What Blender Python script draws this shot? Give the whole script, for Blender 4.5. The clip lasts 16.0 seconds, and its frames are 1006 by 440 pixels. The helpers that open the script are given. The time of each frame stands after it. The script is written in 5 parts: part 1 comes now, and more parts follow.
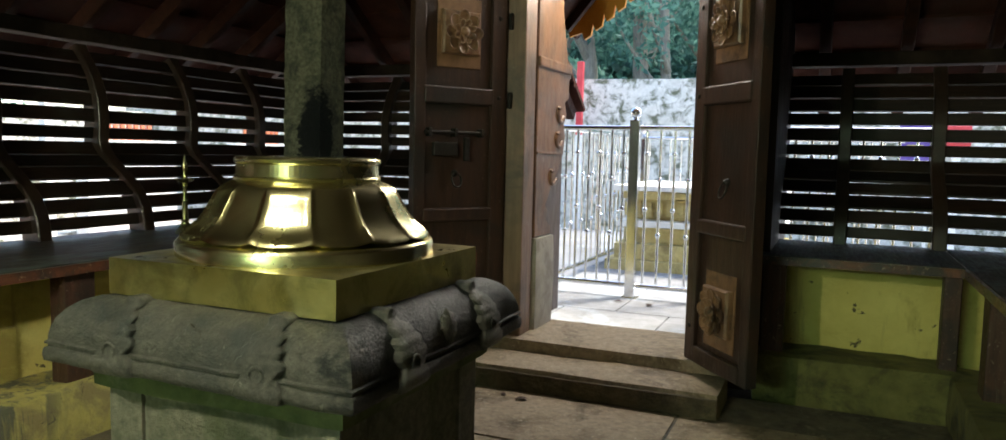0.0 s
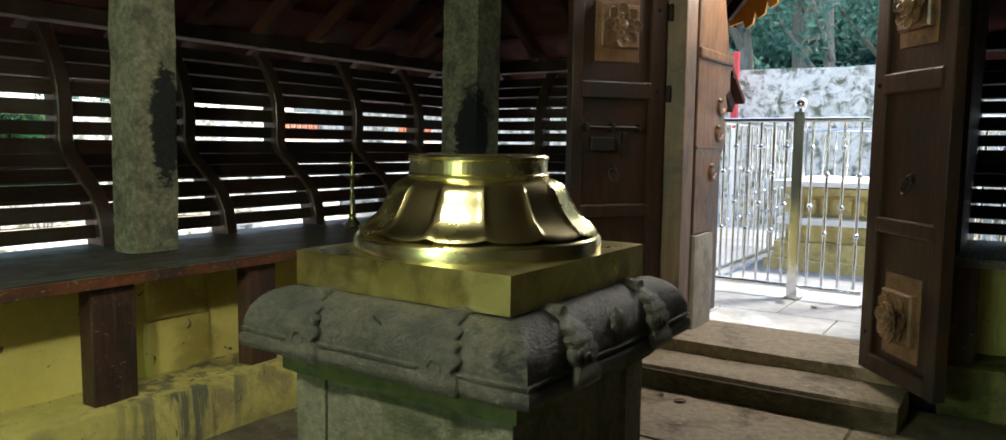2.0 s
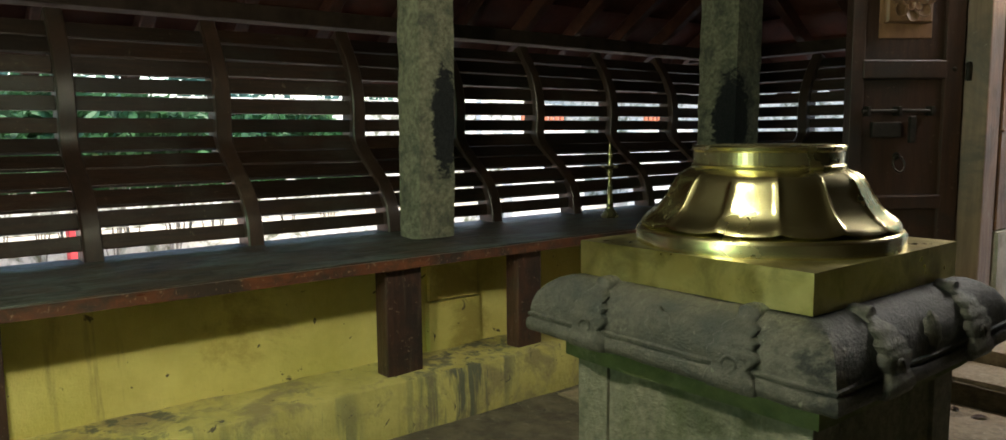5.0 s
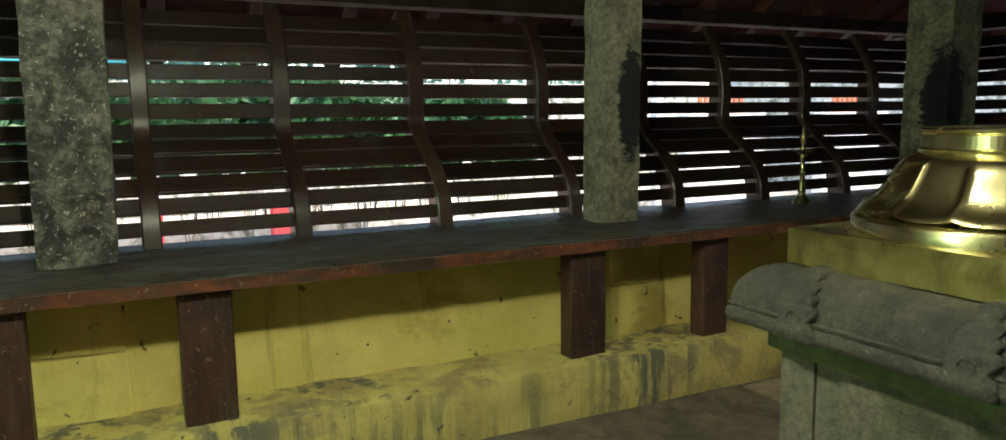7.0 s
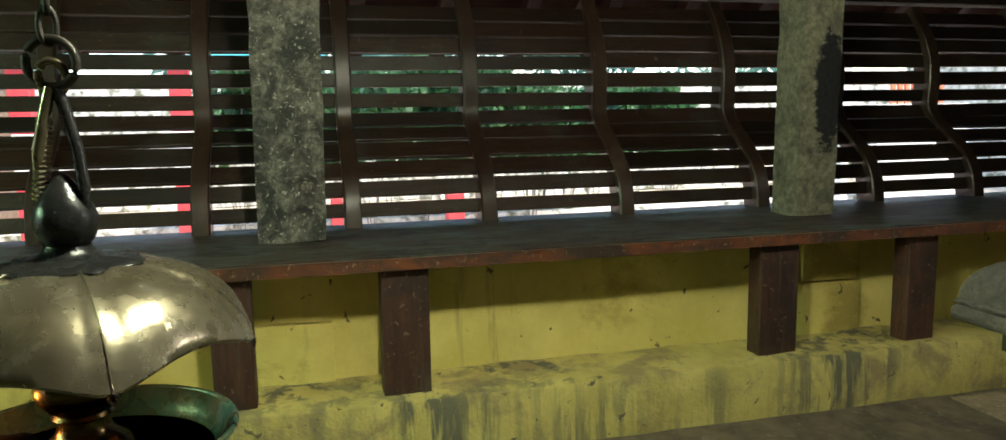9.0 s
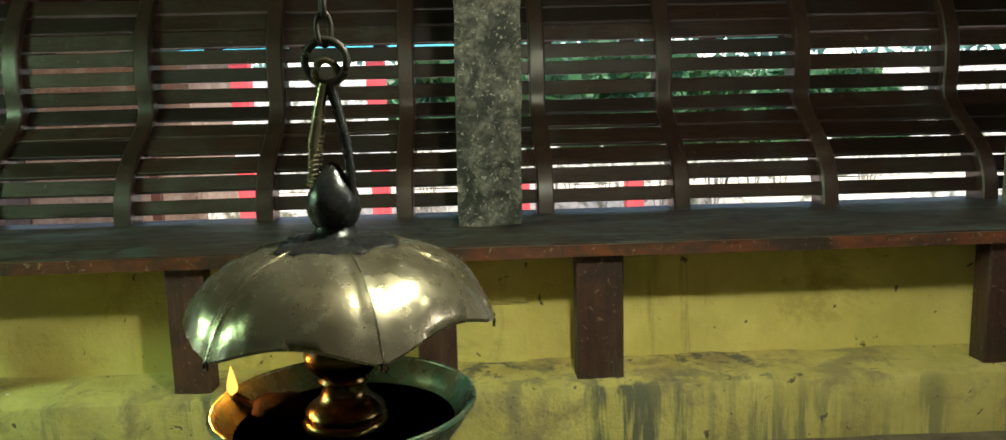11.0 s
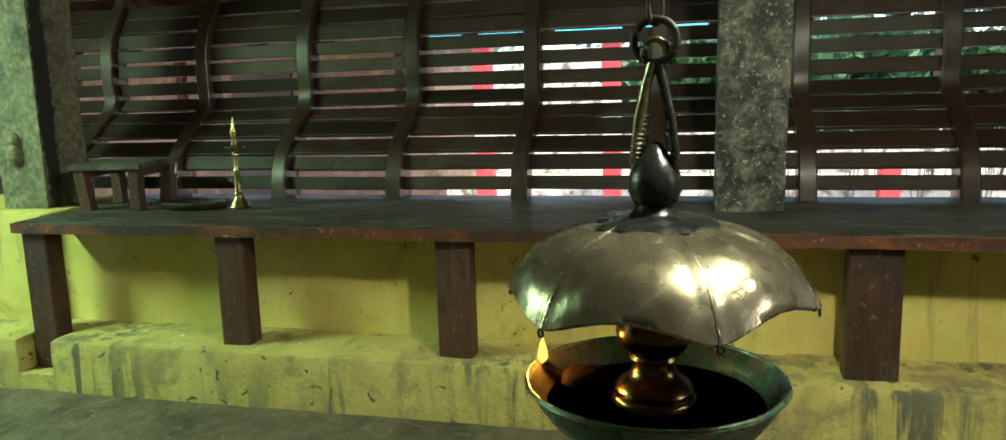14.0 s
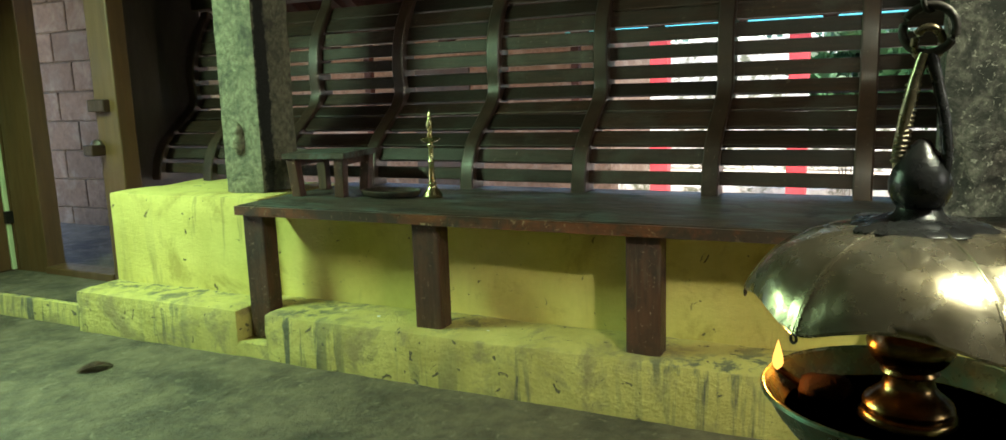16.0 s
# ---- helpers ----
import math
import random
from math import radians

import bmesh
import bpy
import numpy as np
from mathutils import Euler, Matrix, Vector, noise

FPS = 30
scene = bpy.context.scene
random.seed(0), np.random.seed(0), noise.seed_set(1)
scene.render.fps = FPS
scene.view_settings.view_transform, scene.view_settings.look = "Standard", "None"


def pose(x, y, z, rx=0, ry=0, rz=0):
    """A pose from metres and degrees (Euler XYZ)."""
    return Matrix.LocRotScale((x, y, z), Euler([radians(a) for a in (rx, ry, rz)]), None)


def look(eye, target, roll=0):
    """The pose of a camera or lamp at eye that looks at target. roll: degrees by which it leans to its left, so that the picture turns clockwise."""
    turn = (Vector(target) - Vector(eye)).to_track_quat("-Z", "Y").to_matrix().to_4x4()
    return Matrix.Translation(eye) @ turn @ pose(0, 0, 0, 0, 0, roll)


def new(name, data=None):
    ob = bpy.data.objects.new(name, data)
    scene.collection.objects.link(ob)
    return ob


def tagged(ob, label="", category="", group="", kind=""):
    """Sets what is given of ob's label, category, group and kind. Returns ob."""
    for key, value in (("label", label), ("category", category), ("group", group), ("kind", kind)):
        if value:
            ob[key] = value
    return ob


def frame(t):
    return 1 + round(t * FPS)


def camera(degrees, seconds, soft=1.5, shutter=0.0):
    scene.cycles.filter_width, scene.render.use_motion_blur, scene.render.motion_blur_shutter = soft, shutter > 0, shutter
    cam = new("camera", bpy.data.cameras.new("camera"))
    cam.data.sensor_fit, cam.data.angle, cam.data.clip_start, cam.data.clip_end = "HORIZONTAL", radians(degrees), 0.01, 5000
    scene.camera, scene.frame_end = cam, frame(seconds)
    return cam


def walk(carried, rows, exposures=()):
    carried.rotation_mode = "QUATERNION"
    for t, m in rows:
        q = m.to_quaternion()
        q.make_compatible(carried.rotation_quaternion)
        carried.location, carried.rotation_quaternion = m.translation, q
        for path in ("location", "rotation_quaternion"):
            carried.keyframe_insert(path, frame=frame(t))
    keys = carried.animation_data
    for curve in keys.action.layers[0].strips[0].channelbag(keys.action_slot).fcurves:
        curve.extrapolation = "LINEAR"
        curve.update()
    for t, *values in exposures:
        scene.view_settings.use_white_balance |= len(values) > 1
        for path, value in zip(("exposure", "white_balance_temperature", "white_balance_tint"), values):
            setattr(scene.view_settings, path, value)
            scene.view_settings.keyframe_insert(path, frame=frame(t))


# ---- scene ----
cam = camera(66.1, 16.0)
PATH = [
    (0, (0.118, 0.089, 1.341), (-0.664, 1.922, 1.165), 1.3),
    (0.5, (0.098, 0.092, 1.34), (-0.749, 1.895, 1.159), 1.1),
    (1, (0.085, 0.089, 1.341), (-0.847, 1.849, 1.154), 0.9),
    (1.5, (0.065, 0.082, 1.345), (-0.953, 1.793, 1.152), 0.9),
    (2, (0.045, 0.077, 1.341), (-1.062, 1.731, 1.147), 0.7),
    (2.5, (0.032, 0.062, 1.344), (-1.164, 1.653, 1.149), 0.6),
    (3, (0.015, 0.043, 1.344), (-1.26, 1.572, 1.15), 0.4),
    (3.5, (-0.002, 0.025, 1.346), (-1.348, 1.492, 1.151), 0.2),
    (6, (-0.074, -0.056, 1.35), (-1.747, 1.013, 1.106), -0.8),
    (6.5, (-0.089, -0.079, 1.347), (-1.816, 0.898, 1.096), -0.8),
    (7, (-0.099, -0.099, 1.348), (-1.874, 0.785, 1.088), -0.8),
    (7.5, (-0.101, -0.119, 1.343), (-1.92, 0.669, 1.082), -0.8),
    (8, (-0.111, -0.143, 1.344), (-1.968, 0.548, 1.076), -0.9),
    (8.5, (-0.116, -0.173, 1.342), (-2.006, 0.422, 1.068), -0.9),
    (9, (-0.126, -0.211, 1.324), (-2.044, 0.289, 1.053), -0.9),
    (9.5, (-0.118, -0.23, 1.337), (-2.061, 0.155, 1.055), -1.0),
    (10, (-0.119, -0.256, 1.337), (-2.08, 0.015, 1.05), -1.2),
    (12.5, (-0.117, -0.401, 1.333), (-2.082, -0.6, 1.013), -1.6),
    (13, (-0.111, -0.427, 1.331), (-2.064, -0.712, 1.012), -1.6),
    (13.5, (-0.108, -0.452, 1.335), (-2.044, -0.832, 1.01), -1.7),
    (14, (-0.099, -0.483, 1.336), (-2.012, -0.962, 1.006), -1.7),
    (14.5, (-0.092, -0.512, 1.334), (-1.978, -1.088, 1.0), -1.8),
    (15, (-0.079, -0.538, 1.336), (-1.935, -1.202, 0.998), -1.8),
    (15.5, (-0.071, -0.567, 1.336), (-1.888, -1.332, 0.999), -1.8),
    (16, (-0.063, -0.603, 1.341), (-1.834, -1.47, 1.007), -1.9),
]

EXPOSURES = [(0.0, 2.29, 7000, 10), (3.5, 2.26, 7000, 10), (6.0, 2.2, 7000, 10), (9.0, 2.31, 7000, 10), (12.5, 2.42, 7000, 10), (16.0, 2.44, 7000, 10)]
walk(cam, [(t, look(eye, target, roll)) for t, eye, target, roll in PATH], EXPOSURES)

# ---- light ----
world = bpy.data.worlds.new("sky")
scene.world = world
world.use_nodes = True
wn = world.node_tree.nodes
sky = wn.new("ShaderNodeTexSky")
sky.sky_type = "NISHITA"
sky.sun_disc = False
sky.sun_elevation, sky.sun_rotation = radians(60), radians(37)
world.node_tree.links.new(sky.outputs[0], wn["Background"].inputs[0])
wn["Background"].inputs[1].default_value = 0.15
sun = new("sun", bpy.data.lights.new("sun", "SUN"))
sun.data.energy, sun.data.angle, sun.data.color = 2.2, radians(12), (1.0, 0.96, 0.9)
sun.matrix_world = look((7.0, 9.2, 20), (0, 0, 0))


def area_lamp(name, at, target, sx, sy, watts, colour):
    ob = new(name, bpy.data.lights.new(name, "AREA"))
    ob.data.shape, ob.data.size, ob.data.size_y = "RECTANGLE", sx, sy
    ob.data.energy, ob.data.color = watts, colour
    ob.matrix_world = look(at, target)
    return ob


area_lamp("tube_glow", (-1.7, -4.87, 2.42), (-1.9, -3.9, 0.6), 1.1, 0.10, 27, (0.56, 1.0, 0.60))
for bulb_at, watts in (((-1.27, 0.02, 2.13), 28), ((-1.20, 0.92, 2.36), 4.8)):
    bulb = new("bulb_glow", bpy.data.lights.new("bulb_glow", "POINT"))
    bulb.data.energy, bulb.data.color, bulb.data.shadow_soft_size = watts, (0.94, 1.0, 0.77), 0.06
    bulb.location = bulb_at
area_lamp("door_daylight", (-1.11, 5.05, 2.62), (-1.15, 3.6, 0.3), 0.9, 0.5, 10, (1.0, 0.97, 0.92))


# ---- materials ----
def ramp(nt, fac, stops):
    r = nt.nodes.new("ShaderNodeValToRGB")
    while len(r.color_ramp.elements) < len(stops):
        r.color_ramp.elements.new(0.5)
    for e, (p, c) in zip(r.color_ramp.elements, stops):
        e.position, e.color = p, (*c, 1) if len(c) == 3 else c
    nt.links.new(fac, r.inputs[0])
    return r.outputs[0]


def noise_tex(nt, vec, scale, detail=5, rough=0.6, distortion=0.0):
    n = nt.nodes.new("ShaderNodeTexNoise")
    n.inputs["Scale"].default_value, n.inputs["Detail"].default_value = scale, detail
    n.inputs["Roughness"].default_value, n.inputs["Distortion"].default_value = rough, distortion
    nt.links.new(vec, n.inputs["Vector"])
    return n.outputs["Fac"]


def mix(nt, fac, a, b, mode="MIX"):
    m = nt.nodes.new("ShaderNodeMix")
    m.data_type, m.blend_type = "RGBA", mode
    for sock, v in ((m.inputs[0], fac), (m.inputs[6], a), (m.inputs[7], b)):
        if isinstance(v, (int, float)):
            sock.default_value = v
        elif isinstance(v, tuple):
            sock.default_value = (*v, 1)
        else:
            nt.links.new(v, sock)
    return m.outputs[2]


def mapping(nt, scale=(1, 1, 1), world_space=True):
    if world_space:
        out = nt.nodes.new("ShaderNodeNewGeometry").outputs["Position"]
    else:
        out = nt.nodes.new("ShaderNodeTexCoord").outputs["Object"]
    m = nt.nodes.new("ShaderNodeMapping")
    m.inputs["Scale"].default_value = scale
    nt.links.new(out, m.inputs[0])
    return m.outputs[0]


def surface(name, dark, light, scale=6.0, stretch=(1, 1, 1), rough=(0.5, 0.8), metal=0.0, stain=None, stain_scale=1.2,
            stain_at=(0.5, 0.65), bump=0.2, bump_scale=40.0, local=False, vary=0.0, stain_stretch=(1, 1, 1), coat=0.0, bump_dist=0.01, specks=None, blot=None, drips=None, spec=0.5):
    m = bpy.data.materials.new(name)
    m.use_nodes = True
    nt = m.node_tree
    b = nt.nodes["Principled BSDF"]
    v = mapping(nt, stretch, not local)
    col = ramp(nt, noise_tex(nt, v, scale, 6, 0.65), [(0.3, dark), (0.7, light)])
    if stain:
        v2 = mapping(nt, stain_stretch, not local)
        f = ramp(nt, noise_tex(nt, v2, stain_scale, 7, 0.68, 0.4), [(stain_at[0], (0, 0, 0)), (stain_at[1], (1, 1, 1))])
        col = mix(nt, f, col, stain)
    if specks:
        tint, sc, lo, hi = specks
        f = ramp(nt, noise_tex(nt, mapping(nt, (1, 1, 1), not local), sc, 3, 0.55, 0.8), [(lo, (0, 0, 0)), (hi, (1, 1, 1))])
        col = mix(nt, f, col, tint)
    if drips:
        # run-down streaks, narrow along the wall and long in height
        tint, along, down, lo, hi = drips
        f = ramp(nt, noise_tex(nt, mapping(nt, (along, along, down), not local), 1.0, 4, 0.62, 0.25), [(lo, (0, 0, 0)), (hi, (1, 1, 1))])
        g = ramp(nt, noise_tex(nt, mapping(nt, (1, 1, 0.4), not local), 2.1, 2, 0.5), [(0.42, (0, 0, 0)), (0.60, (1, 1, 1))])
        col = mix(nt, mix(nt, 1.0, f, g, "MULTIPLY"), col, tint)
    if blot:
        # one stain or painted-in dark side, round a place on the object
        tint, centre, radii = blot
        mp = nt.nodes.new("ShaderNodeMapping")
        mp.inputs["Location"].default_value = [-c / q for c, q in zip(centre, radii)]
        mp.inputs["Scale"].default_value = [1 / q for q in radii]
        nt.links.new(nt.nodes.new("ShaderNodeTexCoord").outputs["Object"], mp.inputs[0])
        ln = nt.nodes.new("ShaderNodeVectorMath")
        ln.operation = "LENGTH"
        nt.links.new(mp.outputs[0], ln.inputs[0])
        ad = nt.nodes.new("ShaderNodeMath")
        ad.operation = "MULTIPLY_ADD"
        ad.inputs[1].default_value = 1.5
        nt.links.new(noise_tex(nt, mapping(nt, (9, 9, 15), False), 1.6, 6, 0.72), ad.inputs[0])
        nt.links.new(ln.outputs["Value"], ad.inputs[2])
        md = nt.nodes.new("ShaderNodeMapRange")
        md.inputs["From Min"].default_value, md.inputs["From Max"].default_value = 1.80, 1.60
        nt.links.new(ad.outputs[0], md.inputs["Value"])
        col = mix(nt, md.outputs[0], col, tint)
    if vary:
        info = nt.nodes.new("ShaderNodeObjectInfo")
        f = ramp(nt, info.outputs["Random"], [(0.0, (1 - vary,) * 3), (1.0, (1 + vary * 0.6,) * 3)])
        col = mix(nt, 1.0, col, f, "MULTIPLY")
    nt.links.new(col, b.inputs["Base Color"])
    r = nt.nodes.new("ShaderNodeMapRange")
    r.inputs["To Min"].default_value, r.inputs["To Max"].default_value = rough
    r.inputs["From Min"].default_value, r.inputs["From Max"].default_value = 0.3, 0.7
    nt.links.new(noise_tex(nt, v, scale * 2.3, 4), r.inputs["Value"])
    nt.links.new(r.outputs[0], b.inputs["Roughness"])
    b.inputs["Metallic"].default_value = metal
    b.inputs["Specular IOR Level"].default_value = spec
    b.inputs["Coat Weight"].default_value = coat
    b.inputs["Coat Roughness"].default_value = 0.3
    if bump:
        bp = nt.nodes.new("ShaderNodeBump")
        bp.inputs["Strength"].default_value, bp.inputs["Distance"].default_value = bump, bump_dist
        nt.links.new(noise_tex(nt, v, bump_scale, 5, 0.7), bp.inputs["Height"])
        nt.links.new(bp.outputs[0], b.inputs["Normal"])
    return m


def glow(name, colour, strength):
    m = bpy.data.materials.new(name)
    m.use_nodes = True
    nt = m.node_tree
    e = nt.nodes.new("ShaderNodeEmission")
    e.inputs[0].default_value, e.inputs[1].default_value = (*colour, 1), strength
    nt.links.new(e.outputs[0], nt.nodes["Material Output"].inputs[0])
    return m


M = {}
M["slat"] = surface("slat wood", (0.007, 0.0036, 0.0025), (0.038, 0.0175, 0.0105), 9, (0.5, 0.5, 7), (0.36, 0.64), stain=(0.034, 0.028, 0.023), stain_scale=3.0, bump=0.3, bump_scale=60, vary=0.55, coat=0.08, specks=((0.10, 0.075, 0.055), 38.0, 0.66, 0.76), spec=0.35)
M["rib"] = surface("rib wood", (0.016, 0.009, 0.0065), (0.050, 0.026, 0.017), 12, (1, 1, 0.4), (0.3, 0.55), stain=(0.085, 0.064, 0.047), stain_scale=3.5, stain_at=(0.58, 0.80), bump=0.2, vary=0.25, coat=0.2, specks=((0.16, 0.13, 0.10), 50.0, 0.68, 0.75))
M["bench"] = surface("bench top wood", (0.022, 0.016, 0.012), (0.080, 0.056, 0.042), 9, (4, 0.35, 1), (0.42, 0.70), stain=(0.075, 0.095, 0.087), stain_scale=4.4, stain_at=(0.48, 0.60), specks=((0.018, 0.017, 0.016), 9.0, 0.54, 0.64), bump=0.4, coat=0.05, stain_stretch=(2.2, 0.8, 1), spec=0.35)
M["edge"] = surface("bench edge wood", (0.075, 0.023, 0.011), (0.19, 0.062, 0.026), 8, (2, 0.5, 4), (0.25, 0.5), stain=(0.032, 0.020, 0.015), stain_scale=5.5, stain_at=(0.42, 0.56), specks=((0.30, 0.22, 0.15), 46.0, 0.62, 0.70), bump=0.25, coat=0.3)
M["post"] = surface("post wood", (0.034, 0.015, 0.010), (0.098, 0.040, 0.024), 10, (3, 3, 0.4), (0.4, 0.65), stain=(0.025, 0.016, 0.013), stain_scale=4, bump=0.3, vary=0.3, specks=((0.22, 0.16, 0.12), 55.0, 0.64, 0.71), drips=((0.09, 0.065, 0.05), 40, 2.5, 0.55, 0.66))
M["door"] = surface("door wood", (0.017, 0.0085, 0.006), (0.050, 0.023, 0.014), 9, (3, 3, 0.3), (0.32, 0.55), stain=(0.016, 0.013, 0.012), stain_scale=2.6, bump=0.25, specks=((0.10, 0.075, 0.055), 48.0, 0.66, 0.73))
M["frame"] = surface("door frame wood", (0.12, 0.072, 0.047), (0.25, 0.155, 0.10), 7, (3, 3, 0.25), (0.35, 0.6), stain=(0.085, 0.062, 0.048), stain_scale=1.9, bump=0.2, specks=((0.34, 0.29, 0.24), 30.0, 0.68, 0.76))
M["bracket"] = surface("weathered bracket wood", (0.105, 0.050, 0.024), (0.21, 0.105, 0.050), 7, (1, 1, 0.4), (0.28, 0.55), stain=(0.065, 0.038, 0.024), stain_scale=3.2, stain_at=(0.48, 0.68), bump=0.25, specks=((0.30, 0.24, 0.18), 24.0, 0.68, 0.76))
M["carved"] = surface("carved wood", (0.14, 0.068, 0.035), (0.28, 0.155, 0.085), 8, (1, 1, 0.5), (0.32, 0.55), stain=(0.06, 0.032, 0.019), stain_scale=6, bump=0.2)
M["saffron"] = surface("saffron painted timber", (0.62, 0.25, 0.02), (0.80, 0.36, 0.04), 6, rough=(0.5, 0.7), stain=(0.4, 0.16, 0.03), stain_at=(0.6, 0.75))
M["iron"] = surface("black iron", (0.015, 0.014, 0.013), (0.05, 0.045, 0.04), 14, rough=(0.35, 0.6), metal=0.7, bump=0.3)
M["plaster"] = surface("yellow limewash", (0.55, 0.465, 0.13), (0.73, 0.64, 0.215), 3, rough=(0.8, 0.95), stain=(0.46, 0.365, 0.105), stain_scale=2.0, stain_at=(0.54, 0.64), bump=0.7, bump_scale=45, specks=((0.14, 0.11, 0.05), 13.0, 0.675, 0.71), drips=((0.36, 0.285, 0.10), 11, 1.4, 0.57, 0.70))
M["plinth"] = surface("worn yellow plinth", (0.47, 0.395, 0.12), (0.68, 0.59, 0.20), 5, rough=(0.7, 0.92), stain=(0.36, 0.29, 0.13), stain_scale=4.0, stain_at=(0.50, 0.62), bump=0.9, bump_scale=34, bump_dist=0.02, specks=((0.13, 0.105, 0.06), 17.0, 0.655, 0.70), drips=((0.15, 0.145, 0.095), 14, 1.3, 0.475, 0.575))
# Moss on the north-east plinth; on the east side it only cuts brightness.
M["moss_dark"] = surface("moss-stained and darkened plinth", (0.10, 0.095, 0.030), (0.22, 0.20, 0.065), 6, rough=(0.8, 0.95), stain=(0.05, 0.052, 0.022), stain_scale=3.5, bump=0.9, bump_scale=30, bump_dist=0.02)
M["foot"] = surface("stained whitewashed stone", (0.30, 0.28, 0.23), (0.48, 0.46, 0.39), 7, rough=(0.8, 0.95), stain=(0.16, 0.145, 0.11), stain_scale=3.2, stain_at=(0.52, 0.70), bump=0.6, bump_scale=35)
M["riser_brown"] = surface("dark brown stone", (0.040, 0.030, 0.017), (0.11, 0.085, 0.048), 12, rough=(0.75, 0.95), stain=(0.17, 0.13, 0.075), stain_scale=6, stain_at=(0.58, 0.72), bump=0.9, bump_scale=35, bump_dist=0.02)
M["granite_dark"] = surface("weathered dark granite", (0.035, 0.036, 0.033), (0.30, 0.285, 0.245), 34, rough=(0.7, 0.9), stain=(0.036, 0.038, 0.035), stain_scale=7.0, stain_at=(0.42, 0.58), bump=1.0, bump_scale=44, bump_dist=0.028, specks=((0.48, 0.46, 0.40), 55.0, 0.60, 0.70))
M["granite_c"] = surface("pillar granite with soot", (0.10, 0.10, 0.068), (0.35, 0.335, 0.235), 30, rough=(0.7, 0.9), stain=(0.075, 0.075, 0.06), stain_scale=6.5, stain_at=(0.48, 0.66), bump=1.0, bump_scale=42, bump_dist=0.026, blot=((0.006, 0.007, 0.010), (0.0, 0.165, 0.62), (0.35, 0.085, 0.30)))
M["granite_a"] = surface("corner pillar granite with soot", (0.10, 0.10, 0.068), (0.35, 0.335, 0.235), 30, rough=(0.7, 0.9), stain=(0.075, 0.075, 0.06), stain_scale=6.5, stain_at=(0.48, 0.66), bump=1.0, bump_scale=42, bump_dist=0.026, blot=((0.006, 0.007, 0.010), (-0.04, 0.04, 0.62), (0.17, 0.15, 0.38)))
M["granite_d"] = surface("pillar granite with dark streak", (0.10, 0.10, 0.068), (0.35, 0.335, 0.235), 30, rough=(0.7, 0.9), stain=(0.075, 0.075, 0.06), stain_scale=6.5, stain_at=(0.48, 0.66), bump=1.0, bump_scale=42, bump_dist=0.026, blot=((0.020, 0.022, 0.020), (-0.06, 0.285, 0.62), (0.05, 0.06, 0.80)))
# Blot paints the east side's shade, with some oil-blackening, into the stone.
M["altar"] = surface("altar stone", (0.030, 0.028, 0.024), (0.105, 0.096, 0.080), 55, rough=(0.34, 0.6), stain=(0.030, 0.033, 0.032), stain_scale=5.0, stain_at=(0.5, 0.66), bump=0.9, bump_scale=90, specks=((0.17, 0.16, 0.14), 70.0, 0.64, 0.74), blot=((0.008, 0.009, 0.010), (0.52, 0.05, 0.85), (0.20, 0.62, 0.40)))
M["moss"] = surface("mossy altar band", (0.050, 0.070, 0.024), (0.135, 0.15, 0.058), 14, rough=(0.6, 0.85), stain=(0.20, 0.19, 0.135), stain_scale=5, stain_at=(0.54, 0.68), bump=0.6)
M["die"] = surface("altar shaft stone", (0.105, 0.098, 0.072), (0.24, 0.22, 0.165), 40, rough=(0.6, 0.85), stain=(0.065, 0.072, 0.042), stain_scale=4, bump=0.9, bump_scale=80, drips=((0.07, 0.085, 0.035), 9, 1.5, 0.52, 0.66))
M["brass"] = surface("polished brass", (0.58, 0.52, 0.26), (0.73, 0.66, 0.37), 3.5, rough=(0.17, 0.31), metal=1.0, stain=(0.36, 0.30, 0.12), stain_scale=4, stain_at=(0.55, 0.8), bump=0.03, bump_scale=14)
M["brass_plate"] = surface("dull brass sheet", (0.48, 0.42, 0.18), (0.66, 0.58, 0.28), 6, rough=(0.26, 0.46), metal=1.0, stain=(0.22, 0.19, 0.08), stain_scale=7, stain_at=(0.46, 0.72), bump=0.05, bump_scale=10)
M["bell"] = surface("worn bell metal", (0.22, 0.19, 0.125), (0.37, 0.335, 0.255), 9, rough=(0.20, 0.33), metal=0.85, stain=(0.14, 0.12, 0.07), stain_scale=6, stain_at=(0.46, 0.70), bump=0.14, bump_scale=18, specks=((0.46, 0.44, 0.38), 26.0, 0.62, 0.84))
M["bell_dark"] = surface("oil blackened metal", (0.012, 0.014, 0.017), (0.05, 0.05, 0.05), 9, rough=(0.15, 0.35), metal=0.6, bump=0.2)
M["bronze"] = surface("oily bronze", (0.085, 0.058, 0.026), (0.20, 0.14, 0.065), 10, rough=(0.14, 0.30), metal=1.0, stain=(0.04, 0.03, 0.016), stain_scale=9, bump=0.1)
M["verdigris"] = surface("green oiled bowl metal", (0.022, 0.080, 0.058), (0.070, 0.165, 0.115), 9, rough=(0.18, 0.38), metal=0.5, stain=(0.13, 0.105, 0.055), stain_scale=6, stain_at=(0.45, 0.65), bump=0.15)
M["oil"] = surface("lamp oil", (0.045, 0.042, 0.018), (0.17, 0.105, 0.040), 12, rough=(0.12, 0.30), bump=0.15, bump_scale=30, stain=(0.02, 0.035, 0.022), stain_scale=7, spec=0.4)
M["wick"] = surface("burnt wick cloth", (0.005, 0.003, 0.003), (0.018, 0.008, 0.005), 20, rough=(0.7, 0.95), bump=0.8, spec=0.08)
M["flame"] = glow("flame", (1.0, 0.44, 0.09), 0.48)
